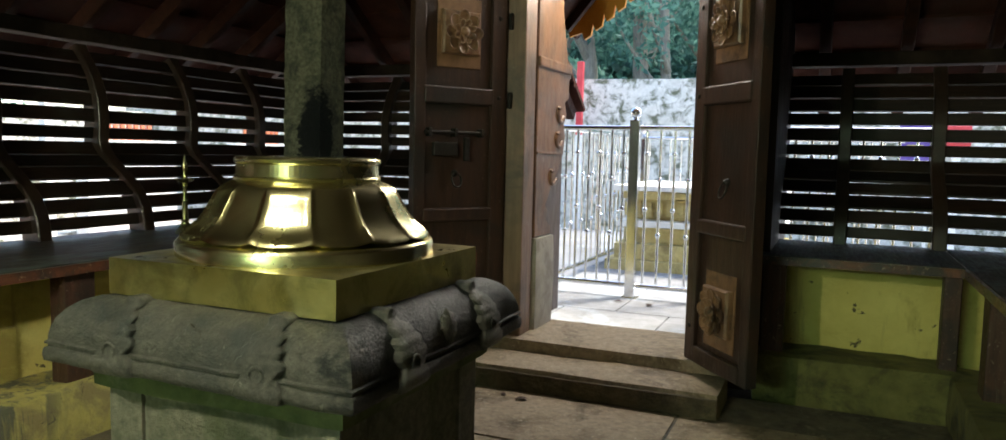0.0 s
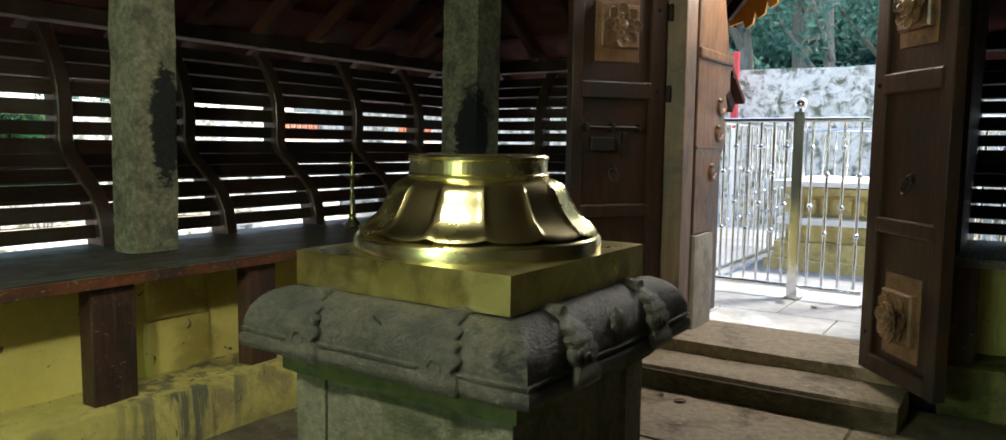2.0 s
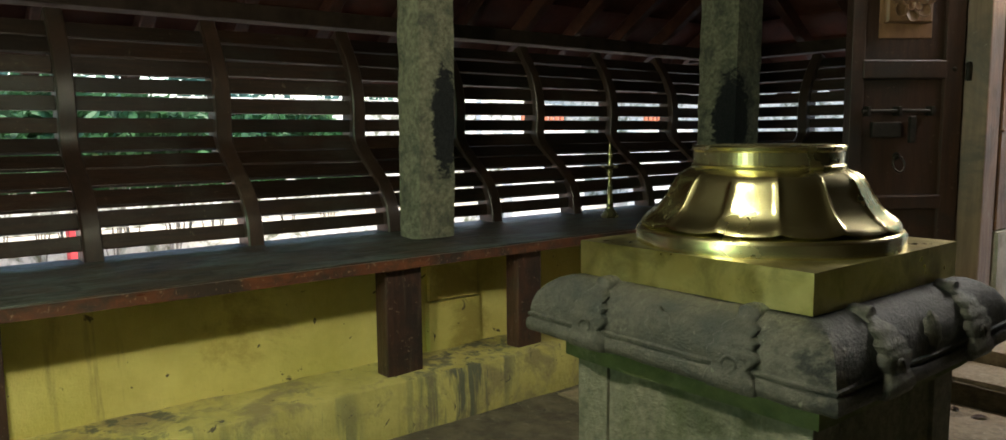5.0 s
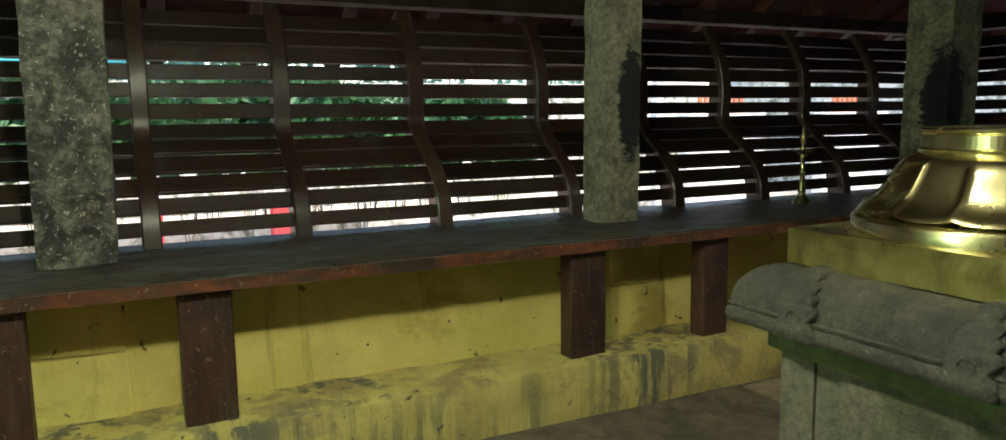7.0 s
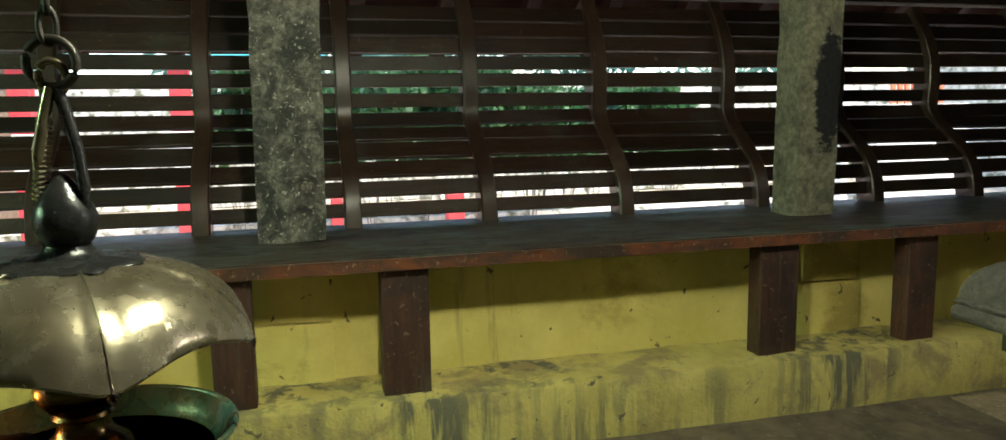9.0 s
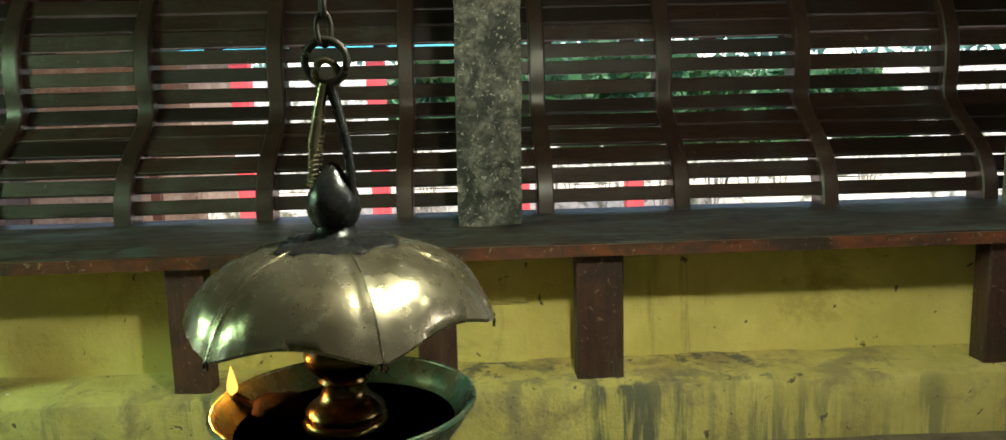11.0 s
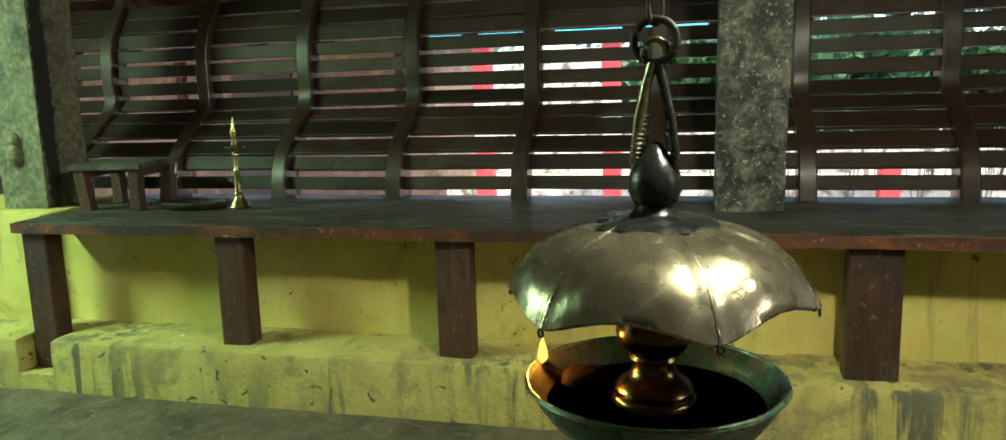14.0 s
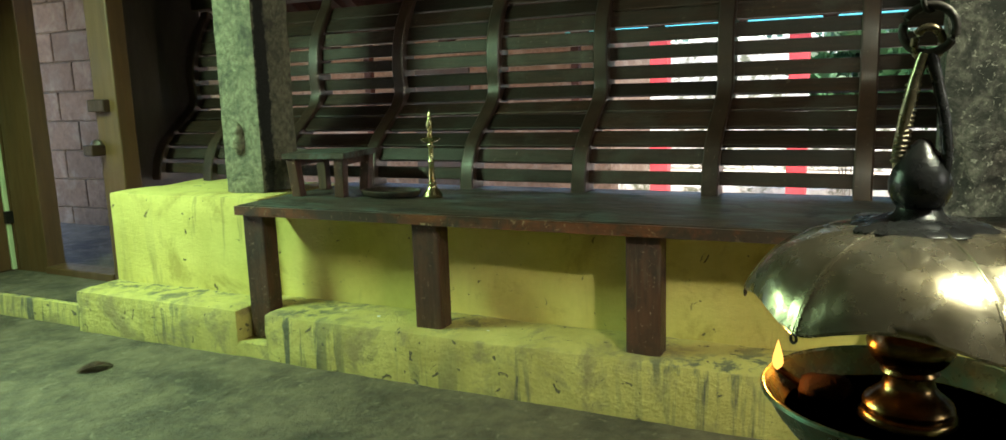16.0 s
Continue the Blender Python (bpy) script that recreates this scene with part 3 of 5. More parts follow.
# ---- stone pillars ----
def pillar(x0, y0, w, d, top, material, motif, lean, label, seed):
    t = thing("stone_pillar", pose(x0, y0, SEAT), label, "pillar", "stone pillars on the benches")
    bm = rough_box((-d, 0, 0), (0, w, top - SEAT), 0.012, 0.06, 0.007, seed, 6.0)
    for v in bm.verts:
        v.co.y += lean * v.co.z
    part("shaft", bm, M[material], t, smooth=True)
    if motif == "shield":
        out = [(0.0, 0.10), (0.035, 0.16), (0.055, 0.25), (0.075, 0.29), (0.05, 0.31), (0.0, 0.295), (-0.05, 0.31), (-0.075, 0.29), (-0.055, 0.25), (-0.035, 0.16)]
        b2 = extrude_outline(out, 0.05, m=pose(0.024, w * 0.47, 0.0, 0, 0, 90))
        bmesh.ops.bevel(b2, geom=b2.edges[:], offset=0.008, segments=2, affect="EDGES")
        motif_ob = part("carved_motif", b2, M[material], t, "worn shield-shaped carving", smooth=True)
        arc = [(0.026 - 0.010 * abs(q), w * 0.47 + 0.072 * q, 0.268 + 0.030 * q * q) for q in [-1 + i / 6 for i in range(13)]]
        part("lip", tube(arc, lambda f: 0.006 + 0.009 * math.sin(math.pi * f), 10), M[material], motif_ob, smooth=True)
        boss = bmesh.new()
        bmesh.ops.create_uvsphere(boss, u_segments=16, v_segments=10, radius=1.0, matrix=Matrix.Translation((0.004, w * 0.47, 0.318)) @ Matrix.Diagonal((0.020, 0.050, 0.028, 1)))
        part("boss", boss, M[material], motif_ob, smooth=True)
    if motif == "pot":
        prof = [(0.0, 0.0), (0.018, 0.01), (0.036, 0.04), (0.042, 0.07), (0.036, 0.10), (0.026, 0.115), (0.034, 0.13), (0.03, 0.16), (0.0, 0.19)]
        part("carved_motif", lathe(prof, 14, pose(0.006, w * 0.45, 0.22)), M[material], t, "small carved lotus-bud pot", smooth=True)
    return t


pillar(-3.45, -0.40, 0.285, 0.30, 3.0, "granite_dark", "shield", 0.012, "weathered grey granite pillar with a shield carving, standing on the bench", 11)
pillar(-3.40, 2.125, 0.222, 0.21, 3.0, "granite_c", "", 0.012, "pale granite pillar with black soot marks, standing on the bench", 12)
pillar(-3.45, 4.90, 0.31, 0.34, 3.0, "granite_a", "", 0.02, "pale granite pillar with black soot marks, standing on the corner bench", 13)
pillar(-3.36, -3.99, 0.28, 0.30, 3.0, "granite_d", "pot", 0.01, "pale rough granite pillar with a small pot carving on the yellow block", 14)


# ---- roof ----
def roof_side(name, side, a, b, label):
    pitch = math.atan(0.70)
    bm = bmesh.new()
    o0, z0 = 1.95, 1.80
    m = Matrix.Translation((0, o0, z0)) @ Matrix.Rotation(-pitch, 4, "X")
    add_box(bm, (a, -4.7, 0.11), (b, 0.3, 0.15), 0, m)
    for j in range(14):
        add_box(bm, (a, -0.1 - 0.32 * j, 0.085), (b, -0.06 - 0.32 * j, 0.112), 0, m)
    solid(name, bm, M["tile"], label, "ceiling", at=side)
    r = mesh_of("rafter", box((-0.04, -4.6, -0.02), (0.04, 0.25, 0.085), 0.006, m, 1), M["rafter"])
    k = a + 0.25
    while k < b:
        ob = new("rafter", r)
        ob.matrix_basis = side @ pose(k, 0, 0)
        tagged(ob, "dark red-brown sloping roof rafter", "rafter", "rafters under the tiled roof", "structure")
        k += 0.52
    solid("wall_plate", box((a, 1.34, 1.985), (b, 1.50, 2.075), 0.006), M["plate"], "weathered timber wall plate above the screen", "beam", at=side)


roof_side("ceiling_west", SIDE_W, -5.3, 6.55, "underside of the clay-tiled roof")
roof_side("ceiling_north", SIDE_N, -4.95, -2.0, "underside of the clay-tiled roof")
roof_side("ceiling_north_east", SIDE_N, -0.24, 2.70, "underside of the clay-tiled roof")
roof_side("ceiling_east", SIDE_E, -6.55, 7.6, "underside of the clay-tiled roof")
solid("ceiling_flat", box((-3.62, -7.6, 3.02), (2.0, 5.6, 3.10)), M["plank"], "dark plank ceiling", "ceiling")

# ---- north doorway ----
DOOR_L, DOOR_R = -1.62, -0.60
solid("threshold", rough_box((-1.78, 4.40, 0.12), (-0.40, 5.05, 0.205), 0.012, 0.06, 0.004, 21), M["step"], "worn granite door threshold", "threshold", smooth=True)
solid("step", rough_box((-1.90, 4.05, -0.05), (-0.36, 4.46, 0.135), 0.022, 0.05, 0.010, 22), M["step"], "worn granite step below the door", "step", smooth=True)
# Thin dark brown sheet before the step, darker than its top.
solid("riser", rough_box((-1.895, 4.022, -0.04), (-0.365, 4.049, 0.112), 0.010, 0.05, 0.007, 23), M["riser_brown"], "dark brown riser of the door step", "step", smooth=True)
frame_t = thing("door_frame", pose(0, 0, 0), "tall brown timber door frame, paint worn", "door frame", kind="structure")
part("jamb", box((DOOR_L - 0.15, 4.46, 0.205), (DOOR_L, 4.64, 2.9), 0.01), M["frame"], frame_t)
part("jamb", box((DOOR_R, 4.46, 0.205), (DOOR_R + 0.15, 4.64, 2.9), 0.01), M["frame"], frame_t)
part("lintel", box((DOOR_L - 0.3, 4.46, 2.9), (DOOR_R + 0.3, 4.64, 3.05), 0.01), M["frame"], frame_t)
solid("wall_door_side", box((-2.03, 4.66, 0.0), (DOOR_L - 0.10, 4.78, 3.0)), M["door"], "dark timber wall beside the door frame", "wall")
solid("wall_door_side_2", box((DOOR_R + 0.10, 4.66, 0.0), (-0.26, 4.78, 3.0)), M["door"], "dark timber wall beside the door frame", "wall")

solid("wall_return_north", box((-2.03, 4.785, 0.0), (-1.97, 6.2, 2.6)), M["plank"], "dark plank return beside the doorway", "wall")
solid("wall_return_north_2", box((-0.26, 4.79, 0.0), (-0.20, 6.2, 2.6)), M["plank"], "dark plank return beside the doorway", "wall")


def carved_side(x, turn, label):
    """The deep carved side board outside the frame, with a stone foot."""
    t = thing("carved_door_bracket", Matrix.Translation((x, 4.66, 0.0)) @ turn, label, "bracket", "carved brackets of the doorway")
    # outline in depth and height
    out = [(0.0, 0.80), (0.30, 0.80), (0.30, 0.86), (0.22, 0.90), (0.25, 0.96), (0.20, 1.0), (0.25, 1.05), (0.30, 1.12), (0.44, 1.22), (0.53, 1.34), (0.56, 1.46), (0.53, 1.54), (0.58, 1.60), (0.54, 1.68), (0.62, 1.72), (0.62, 1.84), (0.66, 1.86), (0.66, 1.95), (0.58, 1.97), (0.46, 2.3), (0.40, 2.9), (0.0, 2.9)]
    b = extrude_outline(out, 0.09, m=pose(0, 0, 0, 0, 0, 90))
    bmesh.ops.bevel(b, geom=b.edges[:], offset=0.007, segments=1, affect="EDGES")
    part("board", b, M["bracket"], t)
    part("rail", box((-0.11, 0.0, 1.88), (0.018, 0.63, 1.945), 0.012), M["bracket"], t)
    part("rail", box((-0.10, 0.0, 1.33), (0.010, 0.50, 1.345), 0.004), M["bracket"], t)
    for z, o in ((1.20, 0.40), (1.45, 0.50), (1.62, 0.52)):
        part("scroll", tube([(0.004, o - 0.10 + 0.07 * f * math.cos(5 * f), z + 0.07 * f * math.sin(5 * f)) for f in [0.25 + i / 14 for i in range(14)]], 0.014, 8), M["bracket"], t)
    part("foot", rough_box((-0.12, 0.0, 0.20), (0.02, 0.34, 0.80), 0.015, 0.06, 0.006, 31), M["foot"], t, "stained whitewashed stone foot", smooth=True)
    return t


carved_side(DOOR_L + 0.005, Matrix.Identity(4), "carved brown timber bracket board of the doorway")
carved_side(DOOR_R - 0.005, Matrix.Diagonal((-1, 1, 1, 1)), "carved brown timber bracket board of the doorway")


def flower(parent, at, size):
    """A carved lotus on a square block."""
    blk = part("flower_block", box((-size * 0.66, -0.006, -size * 0.91), (size * 0.66, 0.012, size * 0.91), 0.003), M["carved"], parent, "carved lotus block", at=at)
    pad = bmesh.new()
    h = size * 0.56
    for y, q in ((-0.006, h), (-0.030, h), (-0.040, h * 0.93)):
        for x, z in ((-1, -1), (1, -1), (1, 1), (-1, 1)):
            pad.verts.new((q * x, y, q * z))
    pad.verts.ensure_lookup_table()
    pv = pad.verts
    for k in range(2):
        for j in range(4):
            pad.faces.new((pv[4 * k + j], pv[4 * k + (j + 1) % 4], pv[4 * k + 4 + (j + 1) % 4], pv[4 * k + 4 + j]))
    pad.faces.new((pv[0], pv[3], pv[2], pv[1]))
    pad.faces.new((pv[8], pv[9], pv[10], pv[11]))
    part("pad", pad, M["carved"], blk)
    for ring, (n, r0, w, l, d) in enumerate(((8, 0.36, 0.185, 0.205, -0.044), (8, 0.205, 0.100, 0.125, -0.058))):
        for k in range(n):
            a = 2 * math.pi * k / n + ring * 0.39
            bm = bmesh.new()
            rx, rz = l * size, w * size * 0.86
            lip = [(rx * math.cos(q), -0.010 - 0.008 * math.cos(q), rz * math.sin(q)) for q in [2 * math.pi * j / 14 for j in range(14)]]
            tube(lip, 0.0045, 6, True, bm)
            mid = bm.verts.new((0, 0.004, 0))
            edge_ring = [bm.verts.new(c) for c in lip]
            for j in range(14):
                bm.faces.new((mid, edge_ring[j], edge_ring[(j + 1) % 14]))
            bmesh.ops.transform(bm, matrix=Matrix.Rotation(-a, 4, "Y") @ Matrix.Translation((r0 * size, d, 0)), verts=bm.verts)
            part("petal", bm, M["carved"], blk, smooth=True)
    bm = lathe([(0.0, 0.0), (0.13 * size, 0.004), (0.12 * size, 0.02), (0.06 * size, 0.03), (0.0, 0.032)], 16, pose(0, -0.056, 0, 90, 0, 0))
    part("flower_centre", bm, M["carved"], blk, smooth=True)


def leaf(name, m, width, flip, label):
    """A panelled door leaf in its own plane: hinge at x 0, room face towards -y."""
    t = thing(name, m, label, "door", "leaves of the double door")
    s = -1 if flip else 1
    z0, z1 = 0.215, 2.85
    w = width

    def bx(a, b, lo, hi, bev=0.006):
        x0, x1 = sorted((s * a, s * b))
        return box((x0, lo[0], lo[1]), (x1, hi[0], hi[1]), bev)
    part("panel", bx(0.02, w - 0.02, (-0.012, z0 + 0.02), (0.022, z1), 0.003), M["door"], t)
    part("stile", bx(0.0, 0.105, (-0.034, z0), (0.03, z1)), M["door"], t)
    part("stile", bx(w - 0.075, w, (-0.034, z0), (0.03, z1)), M["door"], t)
    for rz, h in ((z0, 0.09), (0.93, 0.075), (1.61, 0.10), (2.45, 0.09)):
        part("rail", bx(0.09, w - 0.06, (-0.040, rz), (0.026, rz + h), 0.01), M["door"], t)
    for cz in (2.02, 0.54):
        flower(t, pose(s * (w * 0.52), -0.012, cz), 0.22)
    for z in (0.4, 1.65, 2.12):
        part("stud", lathe([(0.014, 0.0), (0.012, 0.006), (0.0, 0.01)], 10, pose(s * 0.05, -0.034, z + 0.01, 90, 0, 0)), M["iron"], t)
        if flip:
            part("hinge", box((-0.02 * s - 0.012, -0.055, z - 0.05), (-0.02 * s + 0.012, -0.028, z + 0.05), 0.008), M["iron"], t)
    ring = [(s * (w * 0.55) + 0.032 * math.cos(a), -0.03 - 0.012 * (1 - math.sin(a)), 1.17 + 0.042 * math.sin(a)) for a in [2 * math.pi * k / 18 for k in range(18)]]
    handle = part("ring_handle", tube(ring, 0.006, 8, True), M["iron"], t, "black iron ring", smooth=True)
    part("handle_boss", lathe([(0.022, 0.0), (0.018, 0.01), (0.008, 0.03), (0.0, 0.032)], 12, pose(s * (w * 0.55), -0.012, 1.21, 90, 0, 0)), M["iron"], handle)
    return t


left = leaf("door_leaf", pose(DOOR_L - 0.14, 4.45, 0, 0, 0, 57 - 0) @ Matrix.Identity(4), 0.62, True, "dark panelled wooden door leaf with carved lotus blocks, standing open")
right = leaf("door_leaf", pose(DOOR_R + 0.02, 4.44, 0, 0, 0, -52), 0.62, False, "dark panelled wooden door leaf with carved lotus blocks, standing open")
# bolt of one leaf
part("bolt", tube([(-0.16, -0.05, 1.445), (-0.56, -0.05, 1.445)], 0.011, 10), M["iron"], left, "long iron sliding bolt", smooth=True)
for x in (-0.18, -0.36, -0.53):
    part("bolt_keeper", box((x - 0.012, -0.066, 1.42), (x + 0.012, -0.012, 1.47), 0.006), M["iron"], left)
part("hasp", box((-0.50, -0.05, 1.31), (-0.34, -0.02, 1.39), 0.006), M["iron"], left, "iron hasp plate")
part("hasp_tongue", box((-0.30, -0.06, 1.28), (-0.265, -0.035, 1.42), 0.006, Matrix.Translation((0, 0, 0))), M["iron"], left)

# saffron gable board over the porch
def bargeboard(sign):
    t = thing("bargeboard", pose(-1.11, 6.42, 2.32), "saffron painted carved gable board over the porch", "bargeboard", "gable boards over the porch")
    out = [(0.90, 0.0), (0.90, 0.12), (0.0, 1.20), (0.0, 0.64)]
    n = 9
    for k in range(1, n):
        f = k / n
        x, z = 0.84 * f, 0.66 * (1 - f) - 0.05
        out.append((x - 0.035, z + 0.015 - 0.03))
        out.append((x + 0.02, z - 0.05))
        out.append((x + 0.045, z + 0.01))
    b = extrude_outline([(sign * a, c) for a, c in out], 0.04)
    part("board", b, M["saffron"], t)
    part("back_rafter", box((-0.04, 0.05, 0), (0.04, 0.13, 1.40), 0.006, pose(sign * 0.9, 0, 0.02, 0, -sign * 40, 0)), M["rafter"], t)
    return t


bargeboard(-1)
bargeboard(1)
for sgn in (-1, 1):
    pb = bmesh.new()
    add_box(pb, (-0.02, 0.0, 0.0), (0.02, 1.75, 1.34), 0, pose(sgn * 0.90, 0, 0, 0, -sgn * 40, 0))
    for q in range(4):
        add_box(pb, (-0.09 * (sgn > 0) - 0.02 * (sgn < 0), 0.1 + 0.45 * q, 0.0), (0.09 * (sgn < 0) + 0.02 * (sgn > 0), 0.17 + 0.45 * q, 1.3), 0, pose(sgn * 0.90, 0, 0, 0, -sgn * 40, 0))
    solid("ceiling_porch", pb, M["rafter"], "dark timber underside of the porch gable", "ceiling", at=pose(-1.11, 4.72, 2.39))


# ---- altar stone with its brass cover ----
AX, AY = -1.283, 1.93
altar = thing("stone_altar", pose(AX, AY, 0), "square carved granite altar pedestal with moss stains", "altar")
part("shaft", rough_box((-0.36, -0.36, 0.0), (0.36, 0.36, 0.71), 0.008, 0.08, 0.003, 41, 5), M["die"], altar, smooth=False)
for sx in (-1, 1):
    for sy in (-1, 1):
        part("corner_pilaster", rough_box((sx * 0.315 - 0.06, sy * 0.315 - 0.06, 0.0), (sx * 0.315 + 0.06, sy * 0.315 + 0.06, 0.69), 0.008, 0.08, 0.003, 42), M["die"], altar)
part("neck_band", rough_box((-0.405, -0.405, 0.69), (0.405, 0.405, 0.775), 0.012, 0.06, 0.004, 43), M["moss"], altar, "moss-stained moulded band", smooth=False)
part("base", rough_box((-0.44, -0.44, -0.02), (0.44, 0.44, 0.14), 0.02, 0.08, 0.006, 44), M["die"], altar)


CORNICE = [(0.36, 0.768), (0.470, 0.762), (0.481, 0.768), (0.484, 0.782), (0.482, 0.799), (0.479, 0.803), (0.474, 0.805), (0.474, 0.810), (0.480, 0.813), (0.480, 0.819), (0.474, 0.823), (0.474, 0.835), (0.470, 0.858), (0.460, 0.882), (0.442, 0.906), (0.415, 0.926), (0.385, 0.938), (0.30, 0.941)]


def roll_cornice():
    """The overhanging rounded cornice: a quarter-round profile carried round the square."""
    bm = bmesh.new()
    prof = CORNICE
    per = 40
    rings = []
    for h, z in prof:
        ring = []
        for k in range(4):
            for i in range(per):
                f = -1 + 2 * i / per
                x, y = ((f, -1), (1, f), (-f, 1), (-1, -f))[k]
                p = Vector((x * h, y * h, z))
                nn = noise.noise(p * 7) * 0.007 + noise.noise(p * 24) * 0.004
                ring.append(bm.verts.new(p * (1 + nn)))
        rings.append(ring)
    n = 4 * per
    for a, b in zip(rings, rings[1:]):
        for k in range(n):
            bm.faces.new((a[k], a[(k + 1) % n], b[(k + 1) % n], b[k]))
    bm.faces.new(rings[-1])
    bm.faces.new(list(reversed(rings[0])))
    return bm


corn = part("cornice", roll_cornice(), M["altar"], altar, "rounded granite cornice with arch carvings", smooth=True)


def cornice_reach(z):
    for (r0, z0), (r1, z1) in zip(CORNICE[1:], CORNICE[2:]):
        if z0 <= z <= z1:
            return r0 + (r1 - r0) * (z - z0) / max(1e-6, z1 - z0)
    return CORNICE[-2][0]


def carved_relief(widths, lift, sink=0.03):
    """A relief that lies on the curved cornice, from (height, half width) pairs."""
    bm = bmesh.new()
    rows = []
    for z, w in widths:
        w *= 1.3
        r = max(cornice_reach(min(z, 0.937)), 0.405)
        e = min(0.007, w * 0.4)
        rows.append([bm.verts.new(c) for c in ((-w, -(r - sink), z), (-w, -(r + lift * 0.6), z), (-w + e, -(r + lift), z), (w - e, -(r + lift), z), (w, -(r + lift * 0.6), z), (w, -(r - sink), z))])
    for a, b in zip(rows, rows[1:]):
        for k in range(5):
            bm.faces.new((a[k], a[k + 1], b[k + 1], b[k]))
        bm.faces.new((a[5], a[0], b[0], b[5]))
    bm.faces.new(rows[0][::-1])
    bm.faces.new(rows[-1])
    return bm


# horseshoe arch with stepped scroll sides and a bud on top
ARCH_SIDE = [(0.764, 0.050), (0.780, 0.052), (0.800, 0.049), (0.812, 0.040), (0.822, 0.038), (0.832, 0.046), (0.846, 0.053), (0.858, 0.050), (0.864, 0.040), (0.870, 0.042), (0.880, 0.046), (0.888, 0.040), (0.892, 0.031), (0.898, 0.034), (0.907, 0.036), (0.914, 0.029), (0.920, 0.019), (0.930, 0.022), (0.942, 0.021), (0.952, 0.010)]
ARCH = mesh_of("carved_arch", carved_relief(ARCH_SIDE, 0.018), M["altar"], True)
ros = bmesh.new()
bmesh.ops.create_uvsphere(ros, u_segments=48, v_segments=10, radius=1.0, matrix=pose(0, -0.462, 0.868, -12, 0, 0) @ Matrix.Diagonal((0.042, 0.0125, 0.042, 1)))
for v in ros.verts:
    ang = math.atan2(v.co.z - 0.868, v.co.x)
    f = 1 + 0.16 * math.cos(8 * ang)
    v.co.x *= f
    v.co.z = 0.868 + (v.co.z - 0.868) * f
bs = bmesh.new()
tube([(0.019 * math.cos(a), -0.492, 0.826 + 0.019 * math.sin(a)) for a in [2 * math.pi * k / 20 for k in range(20)]], 0.0045, 8, True, bs)
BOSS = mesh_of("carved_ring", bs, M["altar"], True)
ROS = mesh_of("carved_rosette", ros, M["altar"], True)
for k in range(4):
    for dx in (-0.23, 0.23):
        part("carved_arch", ARCH, None, corn, at=pose(0, 0, 0, 0, 0, 90 * k) @ pose(dx, 0, 0))
        part("carved_ring", BOSS, None, corn, at=pose(0, 0, 0, 0, 0, 90 * k) @ pose(dx, 0, 0))
    part("carved_rosette", ROS, None, corn, at=pose(0, 0, 0, 0, 0, 90 * k))

cover = thing("brass_altar_cover", pose(AX, AY, 0.94), "polished brass lotus-petal altar cover on a square brass plate", "altar cover")
bp = rough_box((-0.365, -0.378, 0.0), (0.365, 0.378, 0.10), 0.005, 0.06, 0.0016, 51, 5)
part("base_plate", bp, M["brass_plate"], cover, "square dull brass plate with seams")
part("base_ring", lathe([(0.361, 0.095), (0.362, 0.134), (0.357, 0.142), (0.345, 0.146), (0.25, 0.147)], 96), M["brass"], cover, smooth=True)
PETALS = 14


def petal_wave(i, a, r, z):
    """Flat-faced petals with raised seams and curled, scalloped tips."""
    step = 2 * math.pi / PETALS
    d = (a % step) - step / 2
    face = math.cos(step / 2) / math.cos(d)
    edge = abs(d) / (step / 2)
    seam = 0.0045 * max(0.0, 1 - (1 - edge) * 7)
    flare = max(0.0, 1 - (z - 0.144) / 0.07)
    rr = r * (face + (1 - face) * 0.3) + seam
    if i < 5:
        rr -= 0.013 * edge ** 3 * (1 if i < 4 else 0.5)
    return rr, z + 0.010 * edge ** 3 * flare


bell = [(0.325, 0.144), (0.346, 0.146), (0.356, 0.152), (0.352, 0.160), (0.339, 0.169), (0.324, 0.179), (0.310, 0.191), (0.298, 0.206), (0.288, 0.223), (0.278, 0.241), (0.269, 0.259), (0.261, 0.276), (0.253, 0.291), (0.243, 0.304), (0.230, 0.314), (0.215, 0.321), (0.204, 0.326)]
part("petal_bell", lathe([(r, 0.144 + (z - 0.144) * 0.90) for r, z in bell], PETALS * 14, wave=petal_wave), M["brass"], cover, "fluted brass lotus petals", smooth=True)
part("neck", lathe([(0.196, 0.297), (0.206, 0.307), (0.208, 0.315), (0.202, 0.320), (0.201, 0.352), (0.206, 0.358), (0.207, 0.366), (0.202, 0.371), (0.186, 0.372), (0.0, 0.368)], 96), M["brass"], cover, smooth=False)


